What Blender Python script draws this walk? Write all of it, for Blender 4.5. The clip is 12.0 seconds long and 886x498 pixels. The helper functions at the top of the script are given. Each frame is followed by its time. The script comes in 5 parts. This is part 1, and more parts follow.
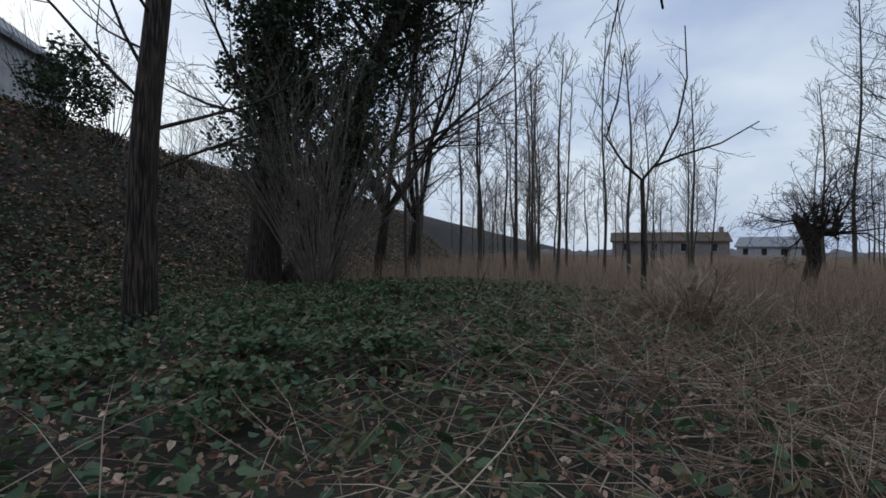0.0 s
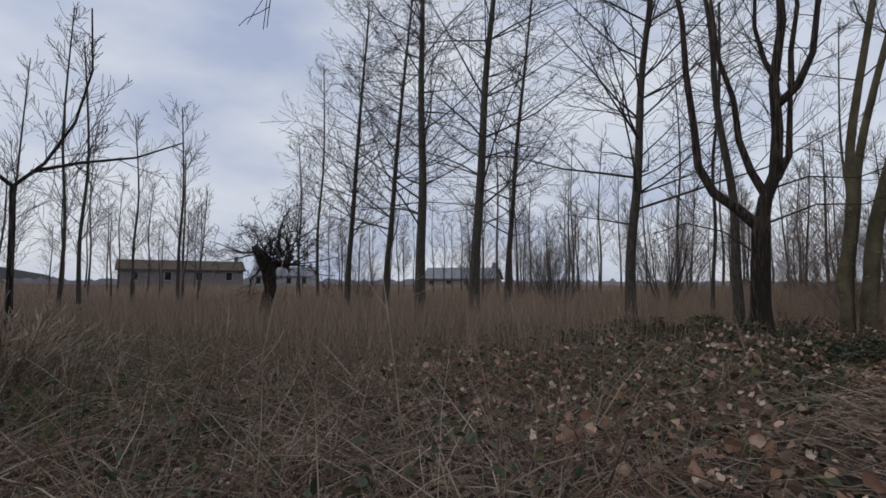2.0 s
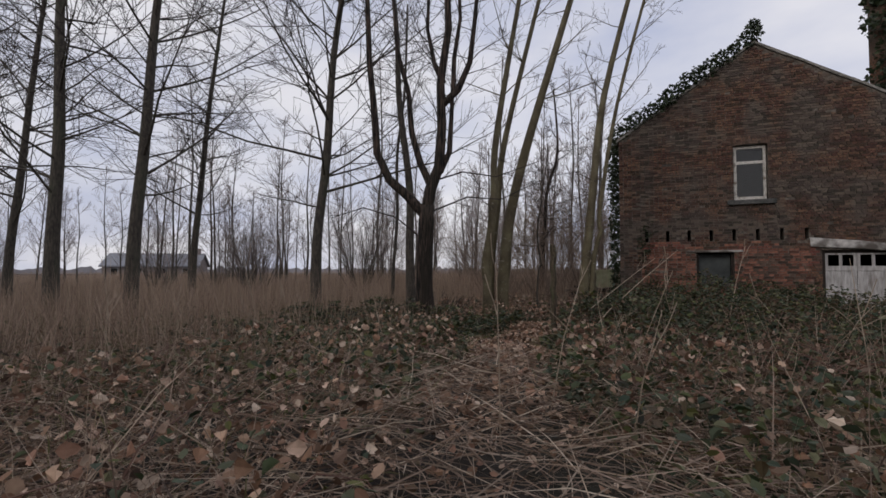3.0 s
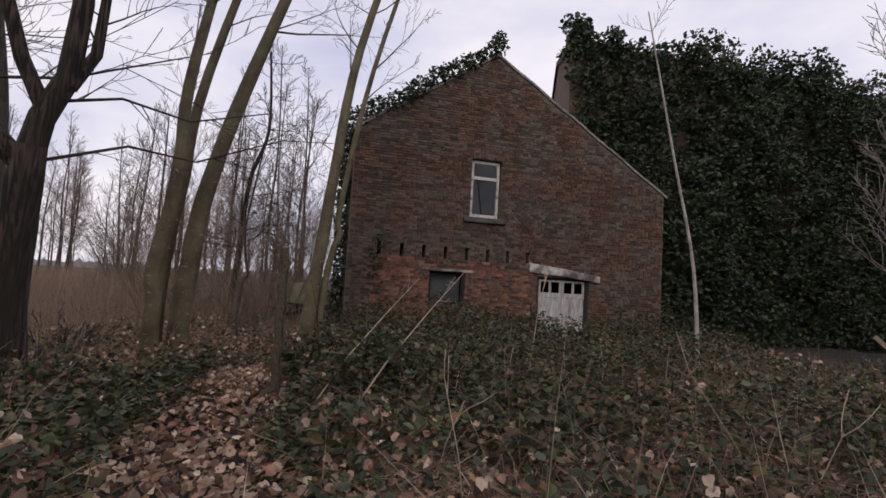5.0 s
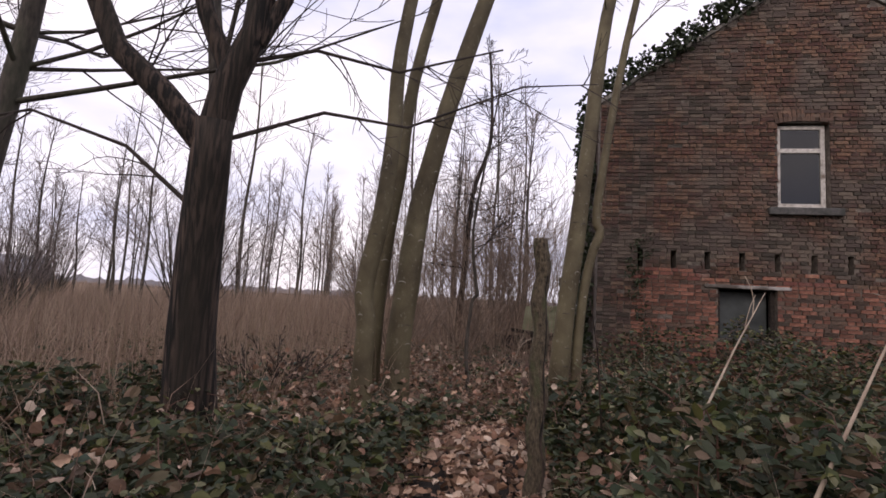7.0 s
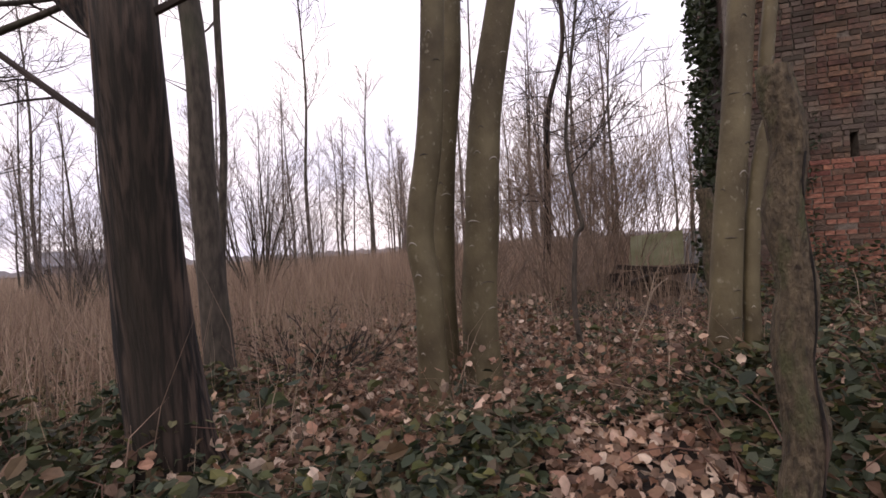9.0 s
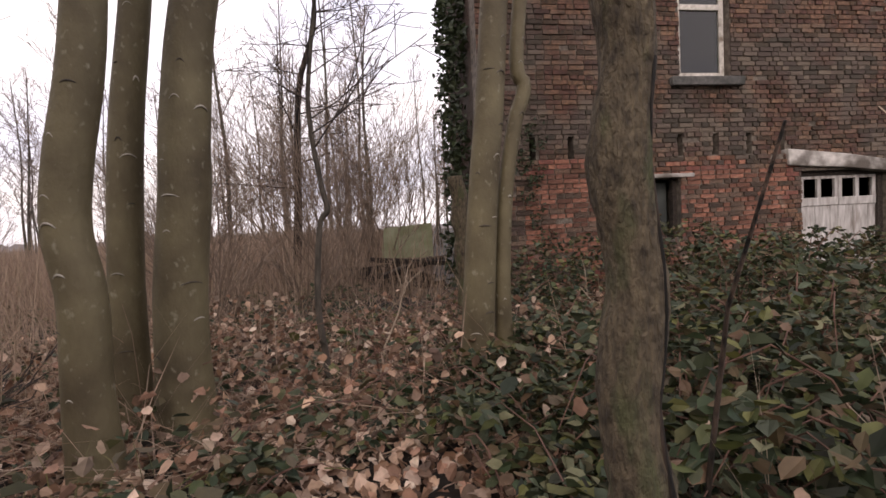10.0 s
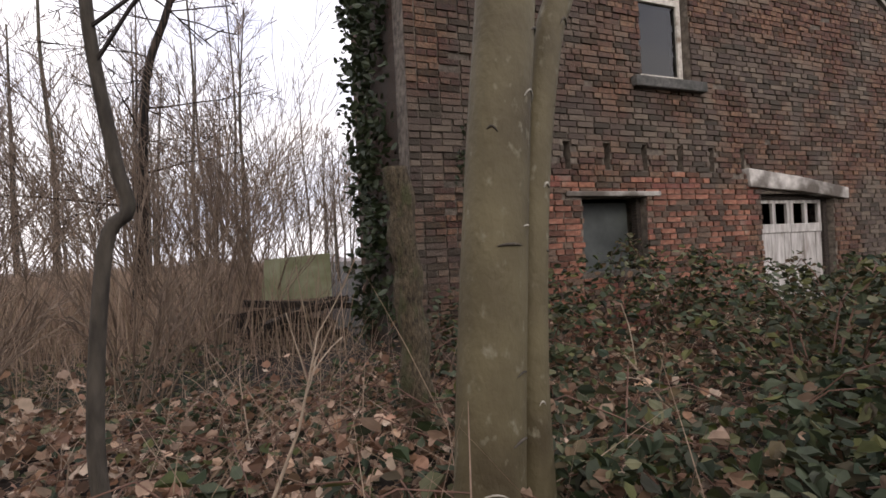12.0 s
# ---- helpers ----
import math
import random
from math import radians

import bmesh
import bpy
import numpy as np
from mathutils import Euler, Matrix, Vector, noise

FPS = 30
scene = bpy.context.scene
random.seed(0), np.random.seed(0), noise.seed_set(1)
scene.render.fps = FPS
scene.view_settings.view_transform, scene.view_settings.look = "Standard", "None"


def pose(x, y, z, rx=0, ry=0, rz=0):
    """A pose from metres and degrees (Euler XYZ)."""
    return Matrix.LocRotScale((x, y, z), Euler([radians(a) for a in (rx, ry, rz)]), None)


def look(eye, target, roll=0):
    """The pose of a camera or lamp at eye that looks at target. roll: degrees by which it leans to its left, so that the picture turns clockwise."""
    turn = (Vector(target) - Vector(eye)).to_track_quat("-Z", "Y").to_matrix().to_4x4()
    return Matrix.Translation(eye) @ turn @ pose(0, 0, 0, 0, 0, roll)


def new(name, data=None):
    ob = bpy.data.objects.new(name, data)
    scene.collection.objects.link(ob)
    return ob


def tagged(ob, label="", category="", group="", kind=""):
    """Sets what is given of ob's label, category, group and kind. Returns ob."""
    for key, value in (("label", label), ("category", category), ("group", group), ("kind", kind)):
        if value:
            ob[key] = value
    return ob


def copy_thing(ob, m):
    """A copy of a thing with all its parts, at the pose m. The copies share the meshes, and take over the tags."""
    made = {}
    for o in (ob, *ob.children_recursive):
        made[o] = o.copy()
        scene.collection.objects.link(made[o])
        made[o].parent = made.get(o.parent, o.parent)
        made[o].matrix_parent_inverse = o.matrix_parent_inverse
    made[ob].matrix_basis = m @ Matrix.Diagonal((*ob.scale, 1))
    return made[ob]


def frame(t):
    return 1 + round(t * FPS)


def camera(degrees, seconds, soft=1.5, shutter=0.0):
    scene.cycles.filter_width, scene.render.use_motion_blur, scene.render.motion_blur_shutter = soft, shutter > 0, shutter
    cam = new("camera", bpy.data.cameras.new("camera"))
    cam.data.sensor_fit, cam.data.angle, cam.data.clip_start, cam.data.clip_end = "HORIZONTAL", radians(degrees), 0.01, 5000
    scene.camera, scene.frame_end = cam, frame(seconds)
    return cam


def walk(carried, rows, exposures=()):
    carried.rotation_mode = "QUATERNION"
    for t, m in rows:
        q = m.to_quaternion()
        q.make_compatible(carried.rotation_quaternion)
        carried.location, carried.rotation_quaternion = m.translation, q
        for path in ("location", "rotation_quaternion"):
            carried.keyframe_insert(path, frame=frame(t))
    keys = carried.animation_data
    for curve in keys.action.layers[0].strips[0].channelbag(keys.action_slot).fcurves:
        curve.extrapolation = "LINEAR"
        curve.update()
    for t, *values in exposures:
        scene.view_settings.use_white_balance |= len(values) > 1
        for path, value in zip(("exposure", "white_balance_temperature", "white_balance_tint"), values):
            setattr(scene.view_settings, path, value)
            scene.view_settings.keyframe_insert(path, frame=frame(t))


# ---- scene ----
K = 84.0
cam = camera(K, 12.0, 1.6)
PATH = [
    (0, 1.565, -18.165, 1.259, 90.05, -0.31, 104.28),
    (0.5, 1.356, -17.769, 1.290, 91.96, 1.62, 110.79),
    (1, 1.083, -17.287, 1.294, 91.70, -0.13, 98.27),
    (1.5, 0.811, -16.723, 1.300, 94.45, 2.28, 76.52),
    (2, 0.611, -16.093, 1.310, 93.66, -0.22, 52.95),
    (2.5, 0.585, -15.543, 1.266, 91.85, -1.26, 32.51),
    (3, 0.798, -14.951, 1.223, 92.36, -0.07, 21.15),
    (3.5, 1.026, -14.155, 1.219, 91.86, -0.79, 14.52),
    (5.5, -0.539, -10.688, 1.431, 94.58, -3.43, -18.63),
    (6, -0.430, -10.054, 1.384, 93.81, -3.13, -10.11),
    (6.5, -0.457, -9.491, 1.331, 94.03, -2.17, 1.11),
    (7, -0.678, -8.917, 1.264, 95.65, -3.23, 10.01),
    (9, -1.085, -7.219, 1.248, 89.49, 3.63, 19.16),
    (9.5, -1.171, -6.634, 1.168, 87.87, 4.47, 7.37),
    (10, -1.052, -6.354, 1.182, 87.22, 2.78, -8.56),
    (10.5, -0.964, -5.988, 1.131, 82.37, -4.95, -15.97),
    (11, -0.985, -5.327, 1.155, 88.15, 0.79, -11.17),
    (11.5, -0.992, -4.781, 1.126, 91.17, 2.15, -12.23),
    (12, -1.012, -4.382, 1.147, 90.50, 2.83, -21.80),
]
walk(cam, [(t, pose(*p)) for t, *p in PATH], exposures=[(0.0, -0.15, 5600, 3), (1.0, 0.0, 5750, 4), (1.5, -0.05, 5800, 6), (2.0, -0.25, 5950, 8), (2.5, -0.2, 6150, 10), (3.5, 0.0, 6450, 14), (5.5, 0.2, 6500, 19), (7.0, 0.55, 6600, 22), (9.0, 0.8, 6850, 24), (9.6, 0.8, 6950, 24), (10.0, 1.0, 7050, 20), (10.5, 2.05, 7100, 14), (11.0, 2.4, 7200, 14), (11.5, 1.4, 7050, 14), (12.0, 1.0, 6750, 14)])

# ---------------------------------------------------------------- world, sun
world = bpy.data.worlds.new("overcast_sky")
scene.world = world
world.use_nodes = True
wn, wl = world.node_tree.nodes, world.node_tree.links
wn.clear()
sky = wn.new("ShaderNodeTexSky")
sky.sky_type, sky.sun_disc = "NISHITA", False
sky.sun_elevation, sky.sun_rotation = radians(24), radians(205)
sky.air_density, sky.dust_density = 1.0, 4.0
dim = wn.new("ShaderNodeVectorMath"); dim.operation = "SCALE"; dim.inputs["Scale"].default_value = 0.10
tex = wn.new("ShaderNodeTexCoord")
squash = wn.new("ShaderNodeMapping"); squash.inputs["Scale"].default_value = (1.6, 1.6, 4.0)
clouds = wn.new("ShaderNodeTexNoise"); clouds.inputs["Scale"].default_value = 1.7; clouds.inputs["Detail"].default_value = 5.0
tone = wn.new("ShaderNodeValToRGB")
tone.color_ramp.elements[0].position, tone.color_ramp.elements[0].color = 0.30, (0.60, 0.64, 0.80, 1)
tone.color_ramp.elements[1].position, tone.color_ramp.elements[1].color = 0.62, (0.98, 0.96, 0.98, 1)
mixer = wn.new("ShaderNodeMix"); mixer.data_type = "RGBA"; mixer.inputs["Factor"].default_value = 0.85
back = wn.new("ShaderNodeBackground"); back.inputs["Strength"].default_value = 0.95
wout = wn.new("ShaderNodeOutputWorld")
wl.new(sky.outputs["Color"], dim.inputs[0])
wl.new(tex.outputs["Generated"], squash.inputs["Vector"])
wl.new(squash.outputs["Vector"], clouds.inputs["Vector"])
wl.new(clouds.outputs["Fac"], tone.inputs["Fac"])
wl.new(dim.outputs["Vector"], mixer.inputs["A"])
wl.new(tone.outputs["Color"], mixer.inputs["B"])
wl.new(mixer.outputs["Result"], back.inputs["Color"])
wl.new(back.outputs["Background"], wout.inputs["Surface"])

sun_data = bpy.data.lights.new("veiled_sun", "SUN")
sun_data.energy, sun_data.angle, sun_data.color = 0.5, radians(25), (1.0, 0.95, 0.88)
sun = new("veiled_sun", sun_data)
sun.matrix_world = look((-6, -14, 9), (0, 0, 0))


# ---------------------------------------------------------------- materials
def material(name, low, high, scale=6.0, rough=0.85, bump=0.3, detail=6.0, stretch=(1, 1, 1), third=None,
             third_scale=0.8, third_at=0.6, island=0.0, metal=0.0, spread=(0.3, 0.7), coat=0.0, bump_scale=None, transmit=0.0):
    """A surface of two tones mixed by fine grain, a third in larger stains, and a shift of tone per piece."""
    m = bpy.data.materials.new(name)
    m.use_nodes = True
    n, l = m.node_tree.nodes, m.node_tree.links
    p = n["Principled BSDF"]
    p.inputs["Roughness"].default_value, p.inputs["Metallic"].default_value = rough, metal
    p.inputs["Coat Weight"].default_value = coat
    co = n.new("ShaderNodeTexCoord")
    mp = n.new("ShaderNodeMapping"); mp.inputs["Scale"].default_value = stretch
    l.new(co.outputs["Object"], mp.inputs["Vector"])
    grain = n.new("ShaderNodeTexNoise")
    grain.inputs["Scale"].default_value, grain.inputs["Detail"].default_value = scale, detail
    l.new(mp.outputs["Vector"], grain.inputs["Vector"])
    ramp = n.new("ShaderNodeValToRGB")
    for e, pos, c in zip(ramp.color_ramp.elements, spread, (low, high)):
        e.position, e.color = pos, (*c, 1)
    l.new(grain.outputs["Fac"], ramp.inputs["Fac"])
    colour = ramp.outputs["Color"]
    if third:
        big = n.new("ShaderNodeTexNoise")
        big.inputs["Scale"].default_value, big.inputs["Detail"].default_value = third_scale, 5.0
        l.new(mp.outputs["Vector"], big.inputs["Vector"])
        cut = n.new("ShaderNodeMapRange")
        cut.inputs["From Min"].default_value, cut.inputs["From Max"].default_value = third_at - 0.08, third_at + 0.08
        l.new(big.outputs["Fac"], cut.inputs["Value"])
        mx = n.new("ShaderNodeMix"); mx.data_type = "RGBA"
        l.new(cut.outputs["Result"], mx.inputs["Factor"])
        l.new(colour, mx.inputs["A"])
        mx.inputs["B"].default_value = (*third, 1)
        colour = mx.outputs["Result"]
    if island:
        geo = n.new("ShaderNodeNewGeometry")
        ob = n.new("ShaderNodeObjectInfo")
        add = n.new("ShaderNodeMath"); add.operation = "ADD"
        l.new(geo.outputs["Random Per Island"], add.inputs[0])
        l.new(ob.outputs["Random"], add.inputs[1])
        fr = n.new("ShaderNodeMath"); fr.operation = "FRACT"
        l.new(add.outputs["Value"], fr.inputs[0])
        mr = n.new("ShaderNodeMapRange")
        mr.inputs["To Min"].default_value, mr.inputs["To Max"].default_value = 1 - island, 1 + island
        l.new(fr.outputs["Value"], mr.inputs["Value"])
        hsv = n.new("ShaderNodeHueSaturation")
        l.new(mr.outputs["Result"], hsv.inputs["Value"])
        hue = n.new("ShaderNodeMapRange")
        hue.inputs["To Min"].default_value, hue.inputs["To Max"].default_value = 0.5 - 0.03 * island, 0.5 + 0.03 * island
        l.new(geo.outputs["Random Per Island"], hue.inputs["Value"])
        l.new(hue.outputs["Result"], hsv.inputs["Hue"])
        l.new(colour, hsv.inputs["Color"])
        colour = hsv.outputs["Color"]
    l.new(colour, p.inputs["Base Color"])
    if bump:
        fine = n.new("ShaderNodeTexNoise")
        fine.inputs["Scale"].default_value, fine.inputs["Detail"].default_value = bump_scale or scale * 2.5, 6.0
        l.new(mp.outputs["Vector"], fine.inputs["Vector"])
        b = n.new("ShaderNodeBump")
        b.inputs["Strength"].default_value, b.inputs["Distance"].default_value = bump, 0.02
        l.new(fine.outputs["Fac"], b.inputs["Height"])
        l.new(b.outputs["Normal"], p.inputs["Normal"])
    if transmit:
        tr = n.new("ShaderNodeBsdfTranslucent")
        l.new(colour, tr.inputs["Color"])
        mxs = n.new("ShaderNodeMixShader"); mxs.inputs["Fac"].default_value = transmit
        l.new(p.outputs["BSDF"], mxs.inputs[1]); l.new(tr.outputs["BSDF"], mxs.inputs[2])
        l.new(mxs.outputs["Shader"], n["Material Output"].inputs["Surface"])
    return m


def ramp_material(name, stops, rough=0.8, transmit=0.17, grain=30.0):
    """Leaves and stalks: each piece takes one tone of a range, with a mottled surface."""
    m = bpy.data.materials.new(name)
    m.use_nodes = True
    n, l = m.node_tree.nodes, m.node_tree.links
    p = n["Principled BSDF"]
    p.inputs["Roughness"].default_value = rough
    geo = n.new("ShaderNodeNewGeometry")
    ramp = n.new("ShaderNodeValToRGB")
    while len(ramp.color_ramp.elements) < len(stops):
        ramp.color_ramp.elements.new(0.5)
    for i, (e, c) in enumerate(zip(ramp.color_ramp.elements, stops)):
        e.position, e.color = i / (len(stops) - 1), (*c, 1)
    l.new(geo.outputs["Random Per Island"], ramp.inputs["Fac"])
    co = n.new("ShaderNodeTexCoord")
    noi = n.new("ShaderNodeTexNoise"); noi.inputs["Scale"].default_value = grain
    l.new(co.outputs["Object"], noi.inputs["Vector"])
    mr = n.new("ShaderNodeMapRange"); mr.inputs["To Min"].default_value, mr.inputs["To Max"].default_value = 0.6, 1.4
    l.new(noi.outputs["Fac"], mr.inputs["Value"])
    hsv = n.new("ShaderNodeHueSaturation")
    l.new(ramp.outputs["Color"], hsv.inputs["Color"]); l.new(mr.outputs["Result"], hsv.inputs["Value"])
    l.new(hsv.outputs["Color"], p.inputs["Base Color"])
    tr = n.new("ShaderNodeBsdfTranslucent")
    l.new(hsv.outputs["Color"], tr.inputs["Color"])
    mxs = n.new("ShaderNodeMixShader"); mxs.inputs["Fac"].default_value = transmit
    l.new(p.outputs["BSDF"], mxs.inputs[1]); l.new(tr.outputs["BSDF"], mxs.inputs[2])
    l.new(mxs.outputs["Shader"], n["Material Output"].inputs["Surface"])
    return m


M = {}
M["soil"] = material("soil_and_mould", (0.006, 0.0045, 0.003), (0.026, 0.017, 0.011), 9, 0.95, 0.8, third=(0.018, 0.02, 0.009), third_scale=0.35, third_at=0.55)
M["brick"] = material("old_red_brick", (0.042, 0.025, 0.017), (0.175, 0.09, 0.058), 22, 0.92, 0.8, third=(0.10, 0.077, 0.06), third_scale=1.1, third_at=0.5, island=0.55)
M["brick_new"] = material("orange_red_brick", (0.12, 0.05, 0.035), (0.26, 0.11, 0.073), 22, 0.92, 0.6, third=(0.26, 0.2, 0.155), third_scale=2.5, third_at=0.60, island=0.5)
M["mortar"] = material("grey_lime_mortar", (0.06, 0.05, 0.04), (0.22, 0.185, 0.15), 14, 0.95, 0.7, third=(0.06, 0.055, 0.045), third_scale=0.6)
M["stone"] = material("weathered_stone", (0.16, 0.15, 0.13), (0.34, 0.32, 0.28), 18, 0.9, 0.5, third=(0.08, 0.08, 0.06), third_scale=1.5)
M["sill_stone"] = material("sooty_bluestone", (0.05, 0.05, 0.048), (0.13, 0.125, 0.115), 18, 0.85, 0.5, third=(0.03, 0.032, 0.026), third_scale=2.5)
M["concrete"] = material("painted_lintel_concrete", (0.24, 0.22, 0.20), (0.62, 0.59, 0.55), 7, 0.85, 0.4, third=(0.10, 0.085, 0.07), third_scale=2.2, third_at=0.52)
M["white_paint"] = material("flaking_white_paint", (0.26, 0.24, 0.22), (0.6, 0.58, 0.56), 16, 0.7, 0.3, stretch=(1, 1, 0.2), third=(0.16, 0.12, 0.09), third_scale=7, third_at=0.66)
M["frame_paint"] = material("old_cream_window_paint", (0.42, 0.39, 0.34), (0.7, 0.67, 0.61), 20, 0.7, 0.3, third=(0.2, 0.16, 0.12), third_scale=6, third_at=0.64)
# near-black: the gloom of rooms behind openings is put into the colour
M["dark"] = material("interior_painted_shade", (0.008, 0.008, 0.007), (0.022, 0.02, 0.018), 3, 0.95, 0.2)
M["dark_sheet"] = material("dark_dusty_sheet", (0.02, 0.024, 0.024), (0.075, 0.085, 0.08), 3, 0.6, 0.1)
M["roof"] = material("mossy_clay_roof_tile", (0.05, 0.035, 0.028), (0.13, 0.085, 0.06), 10, 0.9, 0.6, third=(0.06, 0.075, 0.03), third_scale=0.9)
M["bark_dark"] = material("dark_furrowed_bark", (0.005, 0.004, 0.003), (0.085, 0.058, 0.043), 6, 0.95, 1.0, stretch=(6, 6, 0.5), third=(0.022, 0.017, 0.011), third_scale=0.4, third_at=0.6, bump_scale=7, spread=(0.44, 0.62))
M["bark_green"] = material("smooth_olive_grey_bark", (0.058, 0.043, 0.02), (0.16, 0.135, 0.072), 4, 0.72, 0.35, stretch=(1, 1, 0.7), third=(0.24, 0.22, 0.155), third_scale=26, third_at=0.70, bump_scale=40)
M["bark_pole"] = material("rough_lichened_bark", (0.03, 0.022, 0.014), (0.16, 0.126, 0.078), 34, 0.95, 1.0, detail=10, stretch=(1.8, 1.8, 0.75), third=(0.075, 0.078, 0.035), third_scale=9.0, third_at=0.6, bump_scale=70, spread=(0.3, 0.72))
M["bark_grey"] = material("grey_brown_bark", (0.03, 0.025, 0.02), (0.10, 0.085, 0.066), 8, 0.9, 0.6, stretch=(3, 3, 0.9), third=(0.075, 0.08, 0.05), third_scale=0.8)
M["hazel"] = material("pale_grey_hazel_bark", (0.09, 0.075, 0.06), (0.21, 0.18, 0.145), 6, 0.85, 0.2, third=(0.05, 0.045, 0.03), third_scale=3)
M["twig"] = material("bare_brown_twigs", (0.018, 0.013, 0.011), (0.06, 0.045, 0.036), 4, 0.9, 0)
# the brown twigs again, paled to paint distance haze into their colour
M["twig_hazed"] = material("hazed_bare_twigs", (0.13, 0.105, 0.095), (0.25, 0.205, 0.185), 2, 0.95, 0)
M["leaf_litter"] = ramp_material("fallen_sycamore_leaves", [(0.039, 0.0234, 0.0156), (0.312, 0.176, 0.104), (0.091, 0.052, 0.0325), (0.598, 0.403, 0.273), (0.052, 0.0312, 0.0208), (0.416, 0.234, 0.156), (0.143, 0.078, 0.0494), (0.75, 0.598, 0.455), (0.065, 0.039, 0.026), (0.26, 0.15, 0.091), (0.65, 0.468, 0.351), (0.117, 0.0715, 0.0455)])
M["leaf_bramble"] = ramp_material("bramble_leaves", [(0.00864, 0.0144, 0.00576), (0.036, 0.0576, 0.0202), (0.013, 0.0216, 0.0101), (0.072, 0.0864, 0.0216), (0.0216, 0.0396, 0.0216), (0.122, 0.122, 0.0324), (0.018, 0.0173, 0.00936), (0.0864, 0.108, 0.0612), (0.0288, 0.036, 0.0144), (0.101, 0.072, 0.0324), (0.15, 0.09, 0.055), (0.03, 0.045, 0.024), (0.17, 0.165, 0.085), (0.02, 0.03, 0.014), (0.08, 0.10, 0.06)], rough=0.72)
M["leaf_ground"] = ramp_material("ground_ivy_leaves", [(0.022, 0.045, 0.02), (0.065, 0.115, 0.045), (0.035, 0.07, 0.032), (0.095, 0.14, 0.055), (0.12, 0.10, 0.045), (0.05, 0.10, 0.055)], rough=0.6)
M["leaf_ivy"] = ramp_material("glossy_ivy_leaves", [(0.012, 0.022, 0.009), (0.04, 0.058, 0.022), (0.02, 0.034, 0.015), (0.055, 0.07, 0.03), (0.03, 0.045, 0.022)], rough=0.6, transmit=0.12)
M["stalk"] = ramp_material("dead_straw_stalks", [(0.0576, 0.0365, 0.025), (0.269, 0.182, 0.12), (0.528, 0.432, 0.326), (0.096, 0.0576, 0.0403), (0.365, 0.269, 0.202), (0.144, 0.0912, 0.0624)])
M["reed"] = ramp_material("dry_russet_stems", [(0.15, 0.106, 0.0775), (0.312, 0.213, 0.156), (0.45, 0.338, 0.25), (0.25, 0.188, 0.119), (0.388, 0.275, 0.206)])
M["grass"] = ramp_material("dull_green_grass", [(0.065, 0.078, 0.026), (0.117, 0.13, 0.039), (0.169, 0.143, 0.0585), (0.091, 0.0975, 0.039)])
M["birch"] = material("pale_young_bark", (0.26, 0.24, 0.20), (0.46, 0.43, 0.37), 9, 0.8, 0.3, third=(0.09, 0.08, 0.065), third_scale=5, third_at=0.64)
M["cane"] = material("pale_dead_canes", (0.22, 0.16, 0.11), (0.42, 0.34, 0.25), 8, 0.85, 0.2)
M["thicket"] = material("tan_thicket_stems", (0.10, 0.07, 0.05), (0.25, 0.185, 0.135), 5, 0.9, 0)
M["cane_red"] = material("red_brown_canes", (0.08, 0.04, 0.03), (0.17, 0.09, 0.06), 8, 0.8, 0.2)
M["panel"] = material("algae_green_board", (0.22, 0.24, 0.12), (0.42, 0.43, 0.29), 3, 0.7, 0.2, third=(0.2, 0.21, 0.11), third_scale=2)
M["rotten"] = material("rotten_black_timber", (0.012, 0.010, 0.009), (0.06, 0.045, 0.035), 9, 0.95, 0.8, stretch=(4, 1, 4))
# far house tones, lightened so that distance haze sits in the colours
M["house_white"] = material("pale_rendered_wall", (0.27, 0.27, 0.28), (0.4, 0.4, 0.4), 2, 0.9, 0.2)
M["house_brick"] = material("hazed_brown_brick_wall", (0.17, 0.14, 0.13), (0.25, 0.21, 0.195), 2, 0.9, 0.2)
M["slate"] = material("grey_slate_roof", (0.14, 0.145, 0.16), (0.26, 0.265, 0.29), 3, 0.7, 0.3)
# pale grey stands in for air haze over the horizon wood
M["far_wood"] = material("hazed_bare_wood", (0.24, 0.23, 0.24), (0.38, 0.36, 0.375), 0.5, 0.95, 0.4, stretch=(1, 1, 0.3))


def glass(name, tint):
    m = bpy.data.materials.new(name)
    m.use_nodes = True
    p = m.node_tree.nodes["Principled BSDF"]
    p.inputs["Base Color"].default_value = (*tint, 1)
    p.inputs["Roughness"].default_value, p.inputs["Transmission Weight"].default_value, p.inputs["IOR"].default_value = 0.0, 1.0, 1.5
    return m


M["glass"] = glass("dusty_window_glass", (0.07, 0.08, 0.08))


